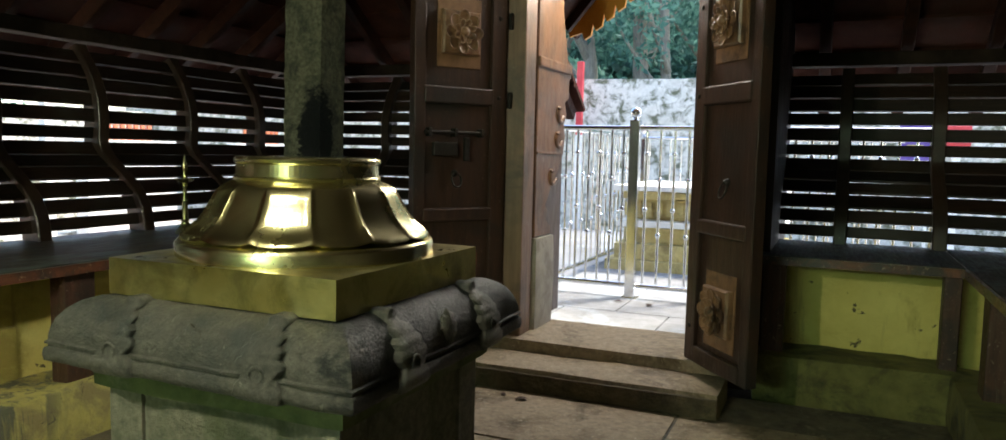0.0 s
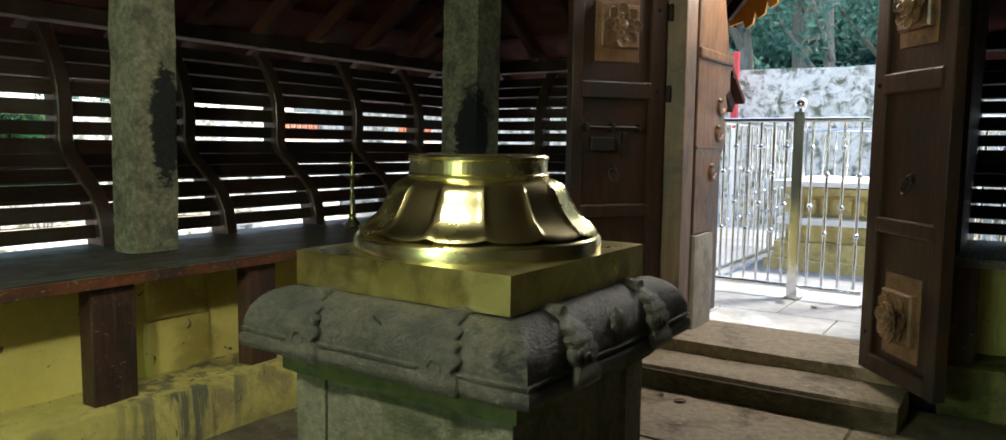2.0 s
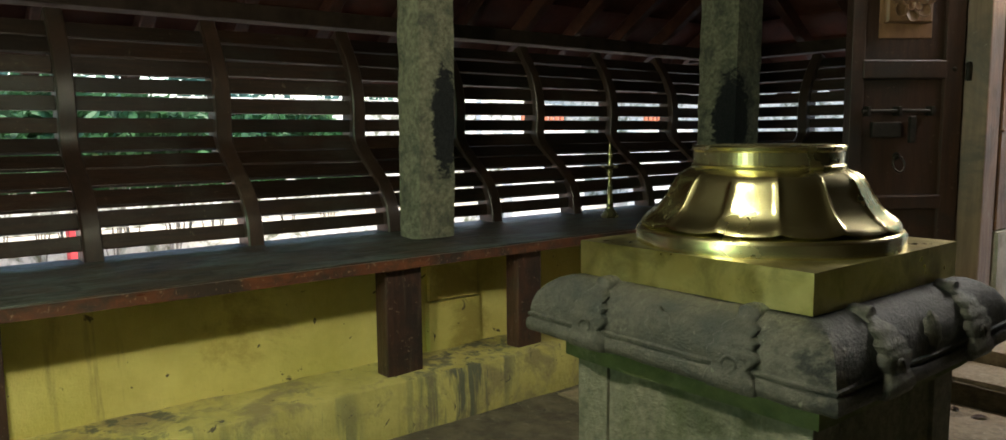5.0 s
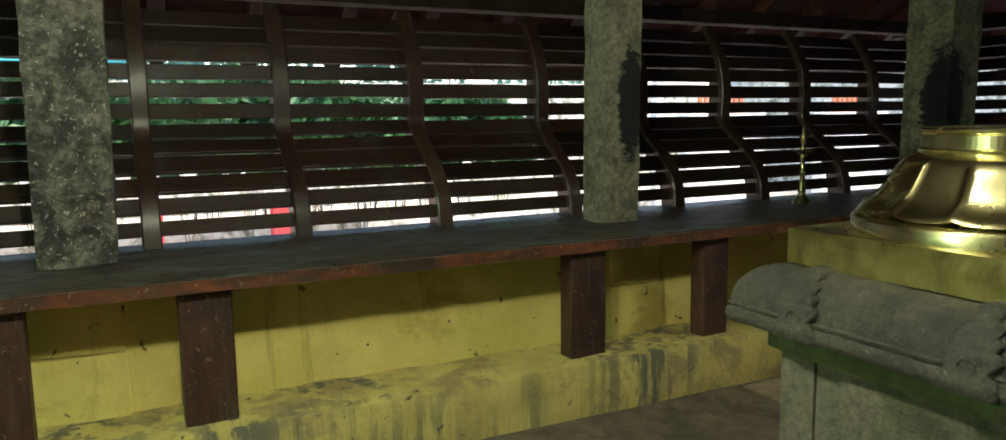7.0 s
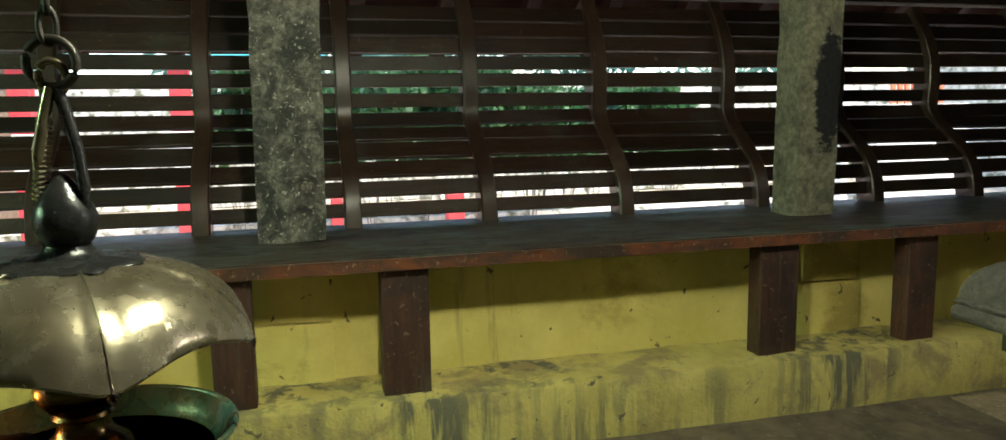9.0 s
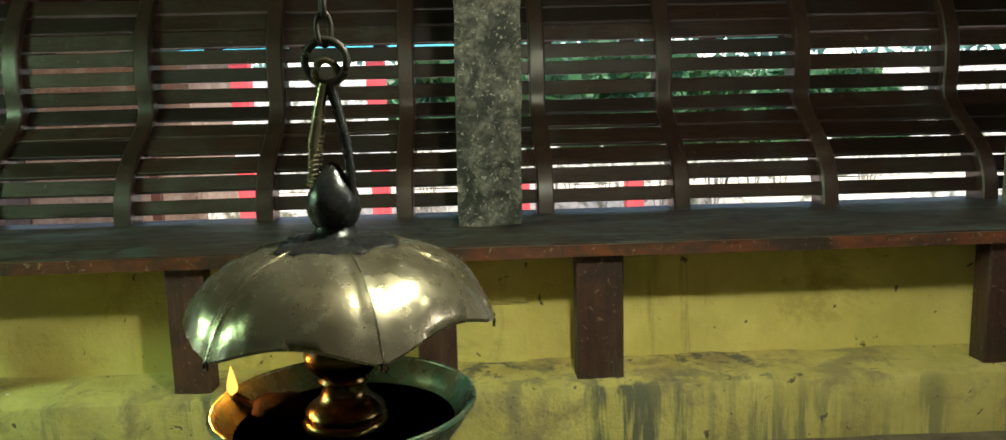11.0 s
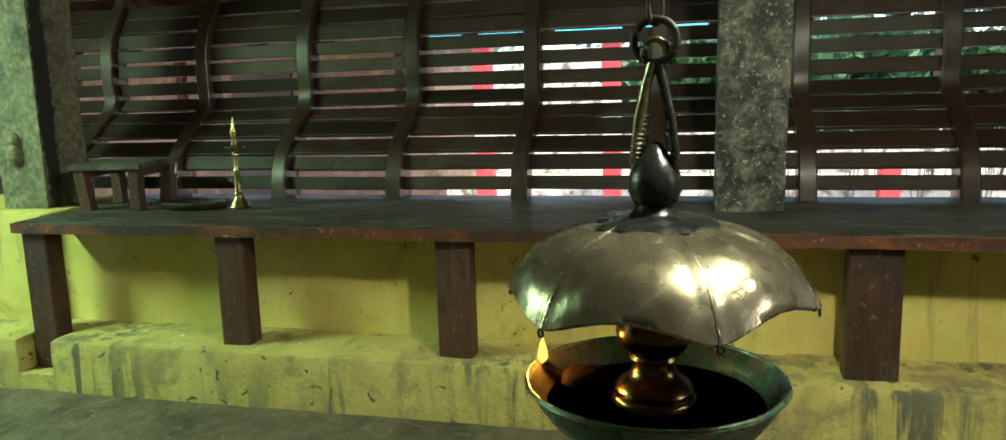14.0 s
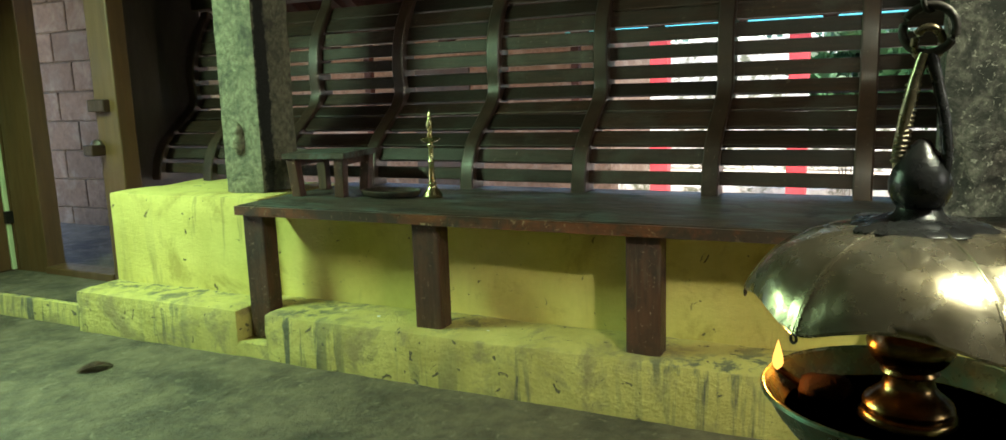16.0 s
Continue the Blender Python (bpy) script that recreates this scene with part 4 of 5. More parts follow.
# ---- standing brass lamps ----
def standing_lamp(x, y, z, h, label):
    t = thing("brass_lamp", pose(x, y, z), label, "oil lamp", "standing brass lamps on the bench")
    k = h / 0.46
    def P(p):
        return [(r * k, q * k) for r, q in p]
    part("base", lathe(P([(0.052, 0.0), (0.056, 0.008), (0.050, 0.016), (0.046, 0.026), (0.030, 0.045), (0.020, 0.065), (0.024, 0.075), (0.018, 0.085)]), 28), M["brass"], t, smooth=True)
    part("stem", lathe(P([(0.020, 0.08), (0.0175, 0.12), (0.0145, 0.18), (0.017, 0.186), (0.017, 0.192), (0.013, 0.198), (0.0115, 0.262), (0.017, 0.270), (0.017, 0.280), (0.010, 0.292)]), 20), M["brass"], t, smooth=True)
    part("dish", lathe(P([(0.008, 0.288), (0.03, 0.292), (0.052, 0.306), (0.054, 0.314), (0.046, 0.310), (0.02, 0.300), (0.012, 0.31)]), 28), M["brass"], t, smooth=True)
    part("finial", lathe(P([(0.012, 0.305), (0.018, 0.325), (0.011, 0.345), (0.016, 0.365), (0.020, 0.385), (0.010, 0.41), (0.006, 0.44), (0.0, 0.46)]), 20), M["brass"], t, smooth=True)


standing_lamp(-3.50, 3.64, SEAT, 0.49, "slender standing brass oil lamp on the bench")
standing_lamp(-3.47, -2.67, SEAT, 0.45, "slender standing brass oil lamp on the bench beside the stool")

# stool and tray
stool = thing("stool", pose(-3.49, -3.33, SEAT, 0, 0, 8), "small dark wooden stool standing on the bench", "stool")
part("seat", rough_box((-0.21, -0.19, 0.205), (0.19, 0.19, 0.240), 0.008, 0.08, 0.003, 61), M["bench"], stool, "dusty grey-topped seat board")
for sy in (-0.13, 0.13):
    part("apron", box((-0.13, sy - 0.012, 0.165), (0.13, sy + 0.012, 0.206), 0.003), M["post"], stool)
for sx, sy in ((-0.14, -0.13), (-0.14, 0.13), (0.13, -0.13), (0.13, 0.13)):
    part("leg", box((-0.028, -0.028, 0), (0.028, 0.028, 0.21), 0.005, Matrix.Translation((sx, sy, 0)) @ pose(0, 0, 0, -4 * sy / 0.13, 4 * sx / 0.13, 0)), M["post"], stool)
tray = lathe([(0.0, 0.012), (0.09, 0.013), (0.125, 0.03), (0.135, 0.045), (0.142, 0.04), (0.13, 0.01), (0.1, 0.0), (0.0, 0.0)], 30, pose(0, 0, 0, 0, 0, 0) @ Matrix.Diagonal((0.75, 1.25, 0.8, 1)))
solid("wooden_tray", tray, M["bench"], "dusty shallow wooden tray on the bench by the lamp", "tray", kind="object", smooth=True, at=pose(-3.46, -2.92, SEAT))


# ---- hanging oil lamp ----
HX, HY = -1.365, -0.545
lamp = thing("hanging_oil_lamp", pose(HX, HY, 0.80, 0, 0, 0), "hanging bell-metal oil lamp with umbrella canopy and a burning wick", "oil lamp")
bowl = lathe([(0.0, -0.055), (0.05, -0.054), (0.12, -0.038), (0.178, -0.010), (0.200, 0.020), (0.212, 0.044), (0.220, 0.050), (0.216, 0.055), (0.206, 0.050), (0.192, 0.022), (0.168, -0.002), (0.11, -0.025), (0.0, -0.038)], 64)
bw = part("bowl", bowl, M["verdigris"], lamp, "wide oily green-tinged bronze bowl", smooth=True)
part("rim", tube([(0.215 * math.cos(a), 0.215 * math.sin(a), 0.052) for a in [2 * math.pi * k / 64 for k in range(64)]], 0.0042, 8, True), M["verdigris"], bw, smooth=True)
part("oil", lathe([(0.0, 0.012), (0.185, 0.012)], 48), M["oil"], bw, "dark lamp oil")
part("stem", lathe([(0.070, 0.0), (0.072, 0.018), (0.066, 0.026), (0.060, 0.028), (0.066, 0.035), (0.062, 0.043), (0.050, 0.052), (0.040, 0.062), (0.036, 0.074), (0.036, 0.084), (0.043, 0.089), (0.040, 0.095), (0.050, 0.104), (0.060, 0.117), (0.064, 0.133), (0.061, 0.150), (0.050, 0.165), (0.046, 0.19), (0.03, 0.24)], 40), M["bronze"], lamp, "turned oily bronze stem", smooth=True)
RIBS = 6


def canopy_wave(i, a, r, z):
    k = abs(math.sin((a - 0.394) * RIBS / 2))
    edge = (r / 0.250) ** 3
    dent = 0.004 * noise.noise(Vector((math.cos(a) * 2.2, math.sin(a) * 2.2, z * 14))) + 0.0022 * noise.noise(Vector((math.cos(a) * r * 40, math.sin(a) * r * 40, 3.0)))
    sc = 1 - 0.05 * edge * (k ** 1.2)
    ridge = 0.0035 * max(0.0, 1 - k * 6) * min(1, r / 0.08)
    return r * sc + dent + ridge, z + 0.028 * edge * (k ** 1.2) - 0.014 * edge + ridge


can = [(0.030, 0.323), (0.05, 0.322), (0.085, 0.318), (0.118, 0.311), (0.15, 0.301), (0.180, 0.287), (0.204, 0.271), (0.223, 0.253), (0.237, 0.235), (0.247, 0.217), (0.253, 0.204)]
inner = [(r - 0.004, z - 0.005) for r, z in reversed(can)]
cbm = lathe(can + inner, RIBS * 22, wave=canopy_wave)
canopy = part("canopy", cbm, M["bell"], lamp, "dented umbrella-shaped bell-metal canopy", smooth=True)
for k in range(RIBS):
    a = 2 * math.pi * k / RIBS + 0.394
    pts = []
    for r, z in can[1:]:
        rr, zz = canopy_wave(0, a, r, z)
        pts.append(((rr + 0.0005) * math.cos(a), (rr + 0.0005) * math.sin(a), zz + 0.0006))
    part("rib", tube(pts, 0.0009, 6), M["bell"], canopy, smooth=True)
hook = bmesh.new()
tube([(0, 0.005 * math.cos(a), -0.005 + 0.006 * math.sin(a)) for a in [2 * math.pi * k / 12 for k in range(12)]], 0.0022, 6, True, hook)
HOOK = mesh_of("rim_ring", hook, M["iron"], True)
for k in range(RIBS):
    a = 2 * math.pi * k / RIBS + 0.394
    rr, zz = canopy_wave(0, a, *can[-1])
    part("rim_ring", HOOK, None, canopy, at=pose((rr - 0.002) * math.cos(a), (rr - 0.002) * math.sin(a), zz - 0.003, 0, 0, math.degrees(a)))
part("collar", lathe([(0.075, 0.318), (0.07, 0.325), (0.045, 0.330), (0.034, 0.338), (0.030, 0.35)], 28), M["bell_dark"], lamp, smooth=True)
part("oil_crust", lathe([(0.055, 0.3205), (0.100, 0.3165), (0.094, 0.3215), (0.060, 0.327), (0.036, 0.333)], 48, wave=lambda i, a, r, z: (r * (1 + 0.30 * noise.noise(Vector((2.2 * math.cos(a), 2.2 * math.sin(a), 5.0))) + 0.10 * noise.noise(Vector((6 * math.cos(a), 6 * math.sin(a), 1.0)))), z)), M["bell_dark"], lamp, "black crust of old oil", smooth=True)
part("knob", lathe([(0.030, 0.345), (0.036, 0.352), (0.043, 0.368), (0.044, 0.385), (0.039, 0.402), (0.030, 0.418), (0.018, 0.434), (0.010, 0.446), (0.0, 0.450)], 28), M["bell_dark"], lamp, "oil-blackened round knob", smooth=True)
# clasp: two arms that meet in a loop
for sgn, mat in ((-1, "bell"), (1, "bell_dark")):
    pts = [(0.012 * sgn, sgn * 0.030, 0.395), (0.014 * sgn, sgn * 0.032, 0.43), (0.006, sgn * 0.026, 0.48), (0.0, sgn * 0.014, 0.535), (0.0, sgn * 0.007, 0.562), (0.0, sgn * 0.004, 0.572)]
    part("clasp_arm", tube(pts, 0.0085, 10), M[mat], lamp, smooth=True)
part("clasp_loop", tube([(0.004 * math.sin(a), 0.018 * math.cos(a), 0.586 + 0.023 * math.sin(a)) for a in [2 * math.pi * k / 20 for k in range(20)]], 0.0062, 10, True), M["bell"], lamp, "worn loop gripping the ring", smooth=True)
for k in range(16):
    part("clasp_bead", tube([(-0.004 + 0.009 * math.cos(a), -0.031 + 0.016 * (k / 16) + 0.009 * math.sin(a), 0.415 + 0.0075 * k) for a in [2 * math.pi * q / 10 for q in range(10)]], 0.003, 6, True), M["bell"], lamp)
part("ring", tube([(0.006 * math.cos(a), 0.034 * math.cos(a), 0.606 + 0.034 * math.sin(a)) for a in [2 * math.pi * k / 24 for k in range(24)]], 0.0065, 10, True), M["iron"], lamp, "black iron ring", smooth=True)
link = bmesh.new()
tube([(0, 0.011 * math.cos(a), 0.026 * math.sin(a)) for a in [2 * math.pi * k / 16 for k in range(16)]], 0.0045, 8, True, link)
LINK = mesh_of("chain_link", link, M["iron"], True)
for k in range(36):
    part("chain_link", LINK, None, lamp, at=pose(0, 0, 0.657 + 0.043 * k, 0, 0, 90 * (k % 2) + 20))
# burning wick at the lip
part("wick", tube([(-0.03, -0.140, 0.026), (-0.035, -0.172, 0.038), (-0.036, -0.196, 0.054)], 0.006, 8), M["wick"], lamp)
part("wick_cloth", rough_box((-0.07, -0.165, 0.008), (0.0, -0.085, 0.048), 0.02, 0.02, 0.012, 71, 20), M["wick"], lamp, "burnt black cloth wick bundle", smooth=True)
part("flame", lathe([(0.0, 0.050), (0.006, 0.055), (0.0095, 0.064), (0.008, 0.077), (0.004, 0.092), (0.0, 0.106)], 14, pose(-0.036, -0.198, 0)), M["flame"], lamp, "small yellow flame", smooth=True)
fl = new("flame_light", bpy.data.lights.new("flame_light", "POINT"))
fl.data.energy, fl.data.color, fl.data.shadow_soft_size = 0.42, (1.0, 0.36, 0.06), 0.008
fl.location = (HX - 0.026, HY - 0.214, 0.80 + 0.088)

# ---- electric lights under the roof ----
tl = thing("tube_light", pose(-1.7, -4.87, 2.44), "white fluorescent tube light hung under the roof", "tube light")
part("housing", box((-0.62, -0.03, 0.0), (0.62, 0.03, 0.05), 0.006), M["white_metal"], tl)
part("hanger", tube([(0, 0, 0.05), (0, 0, 0.58)], 0.005, 6), M["white_metal"], tl)


def pendant(x, y, z):
    t = thing("pendant_lamp", pose(x, y, z), "bare bulb holder hung on a cord under the roof", "lamp", "pendant lamps under the roof")
    part("holder", lathe([(0.0, 0.19), (0.016, 0.188), (0.020, 0.175), (0.020, 0.125), (0.026, 0.120), (0.026, 0.108), (0.0, 0.106)], 20), M["white_metal"], t, smooth=True)
    part("cord", tube([(0, 0, 0.188), (0, 0, 3.022 - z)], 0.004, 6), M["white_metal"], t)


pendant(-1.27, 0.02, 2.13)
pendant(-1.20, 0.92, 2.36)

# ---- south-west doorway ----
solid("step_2", rough_box((-7.3, 0.0, -0.05), (-4.90, 0.75, 0.14), 0.02, 0.06, 0.006, 81), M["plinth"], "step before the side door with a yellow limewashed front", "step", at=SIDE_W, smooth=True)
solid("step_top", rough_box((-7.3, 0.035, 0.10), (-4.90, 0.75, 0.150), 0.01, 0.08, 0.005, 82), M["floor"], "worn grey tread of the side door step", "step", at=SIDE_W, smooth=True)
solid("wall_return", box((-4.41, -5.24, 0.125), (-3.61, -5.18, 3.0)), M["plank"], "dark plank wall beside the side door", "wall")
sd = thing("side_door", pose(0, 0, 0), "ochre-brown wooden side door standing open in its frame", "door")
part("frame_post", box((-3.60, -5.19, 0.14), (-3.47, -4.98, 2.6), 0.01), M["ochre_door"], sd)
part("frame_post", box((-3.62, -6.22, 0.14), (-3.48, -5.90, 2.6), 0.01), M["ochre_door"], sd)
part("sill", box((-3.62, -5.90, 0.14), (-3.46, -5.19, 0.20), 0.008), M["ochre_door"], sd)
part("lintel", box((-3.62, -5.90, 2.2), (-3.46, -5.19, 2.4), 0.01), M["ochre_door"], sd)
dl = part("door_panel", box((-3.44, -6.30, 0.16), (-2.75, -6.25, 2.3), 0.006), M["ochre_door"], sd, "open ochre-brown door panel")
part("painted_edge", box((-3.475, -6.30, 0.16), (-3.444, -6.24, 2.3), 0.004), M["green_paint"], dl, "pale green painted edge")
for z in (0.5, 1.45):
    part("hinge", box((-3.50, -6.25, z), (-3.43, -6.225, z + 0.09), 0.004), M["iron"], dl)
part("lock_bar", box((-3.47, -5.22, 1.00), (-3.37, -5.13, 1.07), 0.008), M["door"], sd, "wooden latch block")
part("lock_bar", lathe([(0.05, 0.0), (0.055, 0.03), (0.03, 0.05), (0.0, 0.05)], 18, pose(-3.475, -5.19, 1.05, 0, 90, 0)), M["door"], sd, "round wooden latch boss")
part("latch", box((-3.47, -5.20, 1.28), (-3.42, -5.04, 1.36), 0.008), M["door"], sd)

# closing walls
for i, (x0, x1, z0) in enumerate(((-3.7, -1.85, -0.1), (-0.45, 2.4, -0.1), (-1.85, -0.45, 2.55))):
    solid("wall_south_%d" % (i + 1), box((x0, -7.7, z0), (x1, -7.4, 3.6)), M["plaster"], "plain yellow limewashed wall beside an open doorway", "wall")
solid("wall_west_south", box((-3.62, -7.6, 0.0), (-3.48, -6.23, 3.02)), M["ochre_door"], "plain brown timber wall", "wall")

# ---- outside ----
gm = bmesh.new()
bmesh.ops.create_grid(gm, x_segments=2, y_segments=2, size=300, matrix=pose(0, 0, -0.30))
solid("ground", gm, M["sand"], "pale sandy temple courtyard ground", "ground")
solid("pavement", box((-6.0, 4.9, -0.35), (3.5, 13.0, 0.02)), M["paving"], "pale stone paved forecourt before the door", "pavement")
PAVE = mesh_of("paving_slab", box((-0.445, -0.595, 0.0), (0.445, 0.595, 0.022), 0.006), M["paving"])
pav = bpy.data.objects["pavement"]
for i in range(7):
    for j in range(5):
        part("paving_slab", PAVE, None, pav, at=pose(-4.2 + 0.9 * i + 0.45 * (j % 2), 5.7 + 1.2 * j, 0.018))


def steel_fence(a, b, y, along_y, bars, label, gate=False):
    t = thing("steel_gate" if gate else "steel_fence", pose(0, 0, 0), label, "gate" if gate else "fence", "" if gate else "steel fence panels")
    def pt(u, z):
        return (y, u, z) if along_y else (u, y, z)
    for z in (0.15, 1.58):
        part("rail", tube([pt(a, z), pt(b, z)], 0.024, 10), M["steel"], t, smooth=True)
    for i in range(bars):
        u = a + (b - a) * (i + 0.5) / bars
        bar = part("bar", tube([pt(u, 0.15), pt(u, 1.58)], 0.0125, 8), M["steel"], t, smooth=True)
        for z in ((0.62, 1.12) if i % 2 else (0.85, 1.35)):
            bm = bmesh.new()
            p = pt(u, z)
            bmesh.ops.create_uvsphere(bm, u_segments=10, v_segments=7, radius=0.025, matrix=pose(*p))
            part("ball", bm, M["steel"], bar, smooth=True)
    return t


def steel_post(x, y, h, w=0.045, label="stainless steel gate post with ball finial"):
    t = thing("steel_post", pose(x, y, 0.03), label, "post", "steel gate posts")
    part("shaft", box((-w, -w, 0.0), (w, w, h), 0.006), M["steel"], t)
    part("foot_plate", box((-w - 0.03, -w - 0.03, 0.0), (w + 0.03, w + 0.03, 0.012), 0.003), M["steel"], t)
    part("finial", lathe([(0.03, h), (0.02, h + 0.015), (0.04, h + 0.03), (0.055, h + 0.065), (0.045, h + 0.10), (0.0, h + 0.12)], 18), M["steel"], t, smooth=True)


steel_fence(-2.36, -1.60, 7.0, False, 7, "stainless steel railing with ball ornaments before the door")
steel_fence(7.05, 10.8, -2.37, True, 20, "stainless steel railing with ball ornaments running back")
steel_fence(-1.50, -1.00, 6.98, False, 4, "stainless steel gate leaf with ball ornaments", True)
steel_fence(-0.90, 0.9, 7.0, False, 14, "stainless steel railing with ball ornaments before the door")
steel_fence(-2.36, 0.9, 10.9, False, 22, "stainless steel railing with ball ornaments behind the shrine stone")
steel_post(-2.37, 7.0, 1.56, 0.03)
steel_post(-1.55, 7.0, 1.62)
steel_post(-0.95, 7.0, 1.58, 0.03)
steel_post(-2.37, 10.9, 1.58, 0.03)

# ochre moulded stone base inside the railing
ob_t = thing("lamp_pedestal", pose(-1.25, 9.6, 0.0), "stepped ochre-painted stone lamp pedestal with carved bands", "pedestal")
for half, z0, z1, mat in ((1.0, 0.0, 0.16, "ochre_stone"), (0.92, 0.16, 0.34, "ochre_stone"), (0.82, 0.34, 0.52, "ochre_stone"), (0.90, 0.52, 0.60, "white"), (0.74, 0.60, 0.84, "ochre_stone"), (0.86, 0.84, 0.93, "ochre_stone"), (0.94, 0.93, 1.0, "white")):
    part("course", rough_box((-half, -half, z0), (half, half, z1), 0.02, 0.14, 0.012, z0 * 9), M[mat], ob_t)
for i in range(14):
    part("carved_boss", rough_box((-0.80 + 0.12 * i - 0.04, -0.78, 0.64), (-0.80 + 0.12 * i + 0.04, -0.72, 0.80), 0.015, 0.04, 0.008, i), M["ochre_stone"], ob_t)

# compound walls
solid("compound_wall_north", rough_box((-16, 14.0, -0.3), (10, 14.5, 2.72), 0.04, 0.5, 0.05, 91, 1.5), M["lichen"], "old limewashed compound wall patched with dark lichen", "compound wall")
solid("compound_wall_west", rough_box((-15.5, -14, -0.3), (-15.0, 14, 2.1), 0.04, 0.5, 0.05, 92, 1.5), M["lichen"], "old limewashed compound wall patched with dark lichen", "compound wall")
red_t = thing("red_post", pose(-4.22, 13.7, 0), "tall red post before the wall, lower part whitened as if overexposed", "post")
# Lower part is coloured white to imitate the washed-out brightness there.
part("lower_band", box((-0.055, -0.055, -0.3), (0.055, 0.055, 1.68), 0.01), M["white"], red_t)
part("upper_band", box((-0.055, -0.055, 1.682), (0.055, 0.055, 3.0), 0.01), M["red"], red_t)


def striped_post(x, y, h, red_first):
    t = thing("painted_post", pose(x, y, -0.3), "post painted in red and white bands", "post", "painted posts in the courtyard")
    n = max(1, int(h / 0.45))
    for i in range(n):
        part("band", box((-0.1, -0.1, h * i / n), (0.1, 0.1, h * (i + 1) / n - 0.002), 0.008), M["red" if (i % 4 != 2) == red_first else "white"], t)


for x, y, h in ((-9, -1.4, 2.5), (-9, -2.9, 2.5), (-9, 1.52, 0.72), (-9, 0.2, 0.72)):
    striped_post(x, y, h, True)
# courtyard kerb, canopy sheet, far fence, sign
solid("kerb", rough_box((-10.4, -10, -0.3), (-9.9, 9, 0.05), 0.03, 0.3, 0.02, 93), M["lichen"], "low stained stone kerb across the courtyard", "kerb")
solid("teal_pipe", tube([(-8.86, -4.0, 1.98), (-8.86, -2, 1.955), (-8.86, 0.1, 1.97)], 0.03, 8), M["teal"], "taut teal pipe tied across the posts", "pipe", kind="object")
can_t = thing("shed", pose(-9.6, -8.2, -0.3), "low shed with a faded red sheet roof and dull brown wall", "shed")
part("roof", box((-2.6, -4.6, 2.40), (1.1, 4.75, 2.45), 0.01, pose(0, 0, 0.0, 0, 5, 0)), M["pink"], can_t, "faded red sheet roof")
part("wall", box((-0.12, -4.4, 0.0), (0.0, 4.5, 2.36), 0.01), M["laterite"], can_t, "dull brown wall")
part("wall", box((-2.4, 4.38, 0.0), (-0.125, 4.5, 2.36), 0.01), M["laterite"], can_t, "dull brown wall")
part("door", box((0.004, 1.6, 0.0), (0.04, 2.5, 2.0), 0.008), M["plank"], can_t, "dark plank door")
for sy in (-4.2, -1.2, 1.5, 4.4):
    part("post", box((0.9, sy - 0.05, 0), (1.0, sy + 0.05, 2.28), 0.01), M["rafter"], can_t)
for fy in (8.05, 11.0):
    of = thing("picket_fence", pose(-9.6, fy, -0.3), "short orange-red picket fence on a white parapet", "fence", "picket fences in the courtyard")
    part("parapet", box((-0.12, -0.3, 0), (0.12, 1.3, 1.68), 0.01), M["white"], of)
    for i in range(8):
        part("picket", box((-0.02, i * 0.12, 1.68), (0.02, i * 0.12 + 0.07, 2.04), 0.004), M["orange"], of)
    part("rail", box((0.022, 0, 1.78), (0.05, 0.95, 1.84)), M["orange"], of)
solid("red_beam", box((-9.1, 6.55, 2.02), (-8.95, 7.1, 2.16), 0.01), M["red"], "red painted beam end over the posts", "beam", kind="object")
solid("beam_post", box((-9.09, 6.75, -0.3), (-8.96, 6.88, 2.018), 0.01), M["white"], "white painted post under the red beam", "post", kind="object")
sg = thing("notice_board", pose(1.10, 12.0, 0.0), "blue and violet notice board on posts", "notice board")
part("board", box((-0.2, -0.02, 2.02), (0.2, 0.02, 2.36), 0.005), M["blue"], sg, "blue panel")
part("board", box((-0.2, -0.02, 1.35), (0.2, 0.02, 1.90), 0.005), M["purple"], sg, "violet panel")
for sx in (-0.19, 0.19):
    part("post", box((sx - 0.02, 0.03, 0), (sx + 0.02, 0.07, 2.36), 0.004), M["white"], sg)
part("panel_bar", box((-0.10, -0.028, 1.48), (0.10, -0.022, 1.56), 0.002), M["ochre_stone"], sg)
part("panel_bar", box((-0.03, -0.028, 1.62), (0.03, -0.022, 1.76), 0.002), M["white"], sg)
# Small red shape, taken for a sign board; the white post is added.
rb = thing("red_box", pose(1.6, 12.05, -0.3), "small red painted box on a white post", "box")
part("post", box((-0.05, -0.05, 0.0), (0.05, 0.05, 1.85), 0.01), M["white"], rb)
part("body", box((-0.15, -0.15, 1.852), (0.15, 0.15, 2.12), 0.015), M["red"], rb)


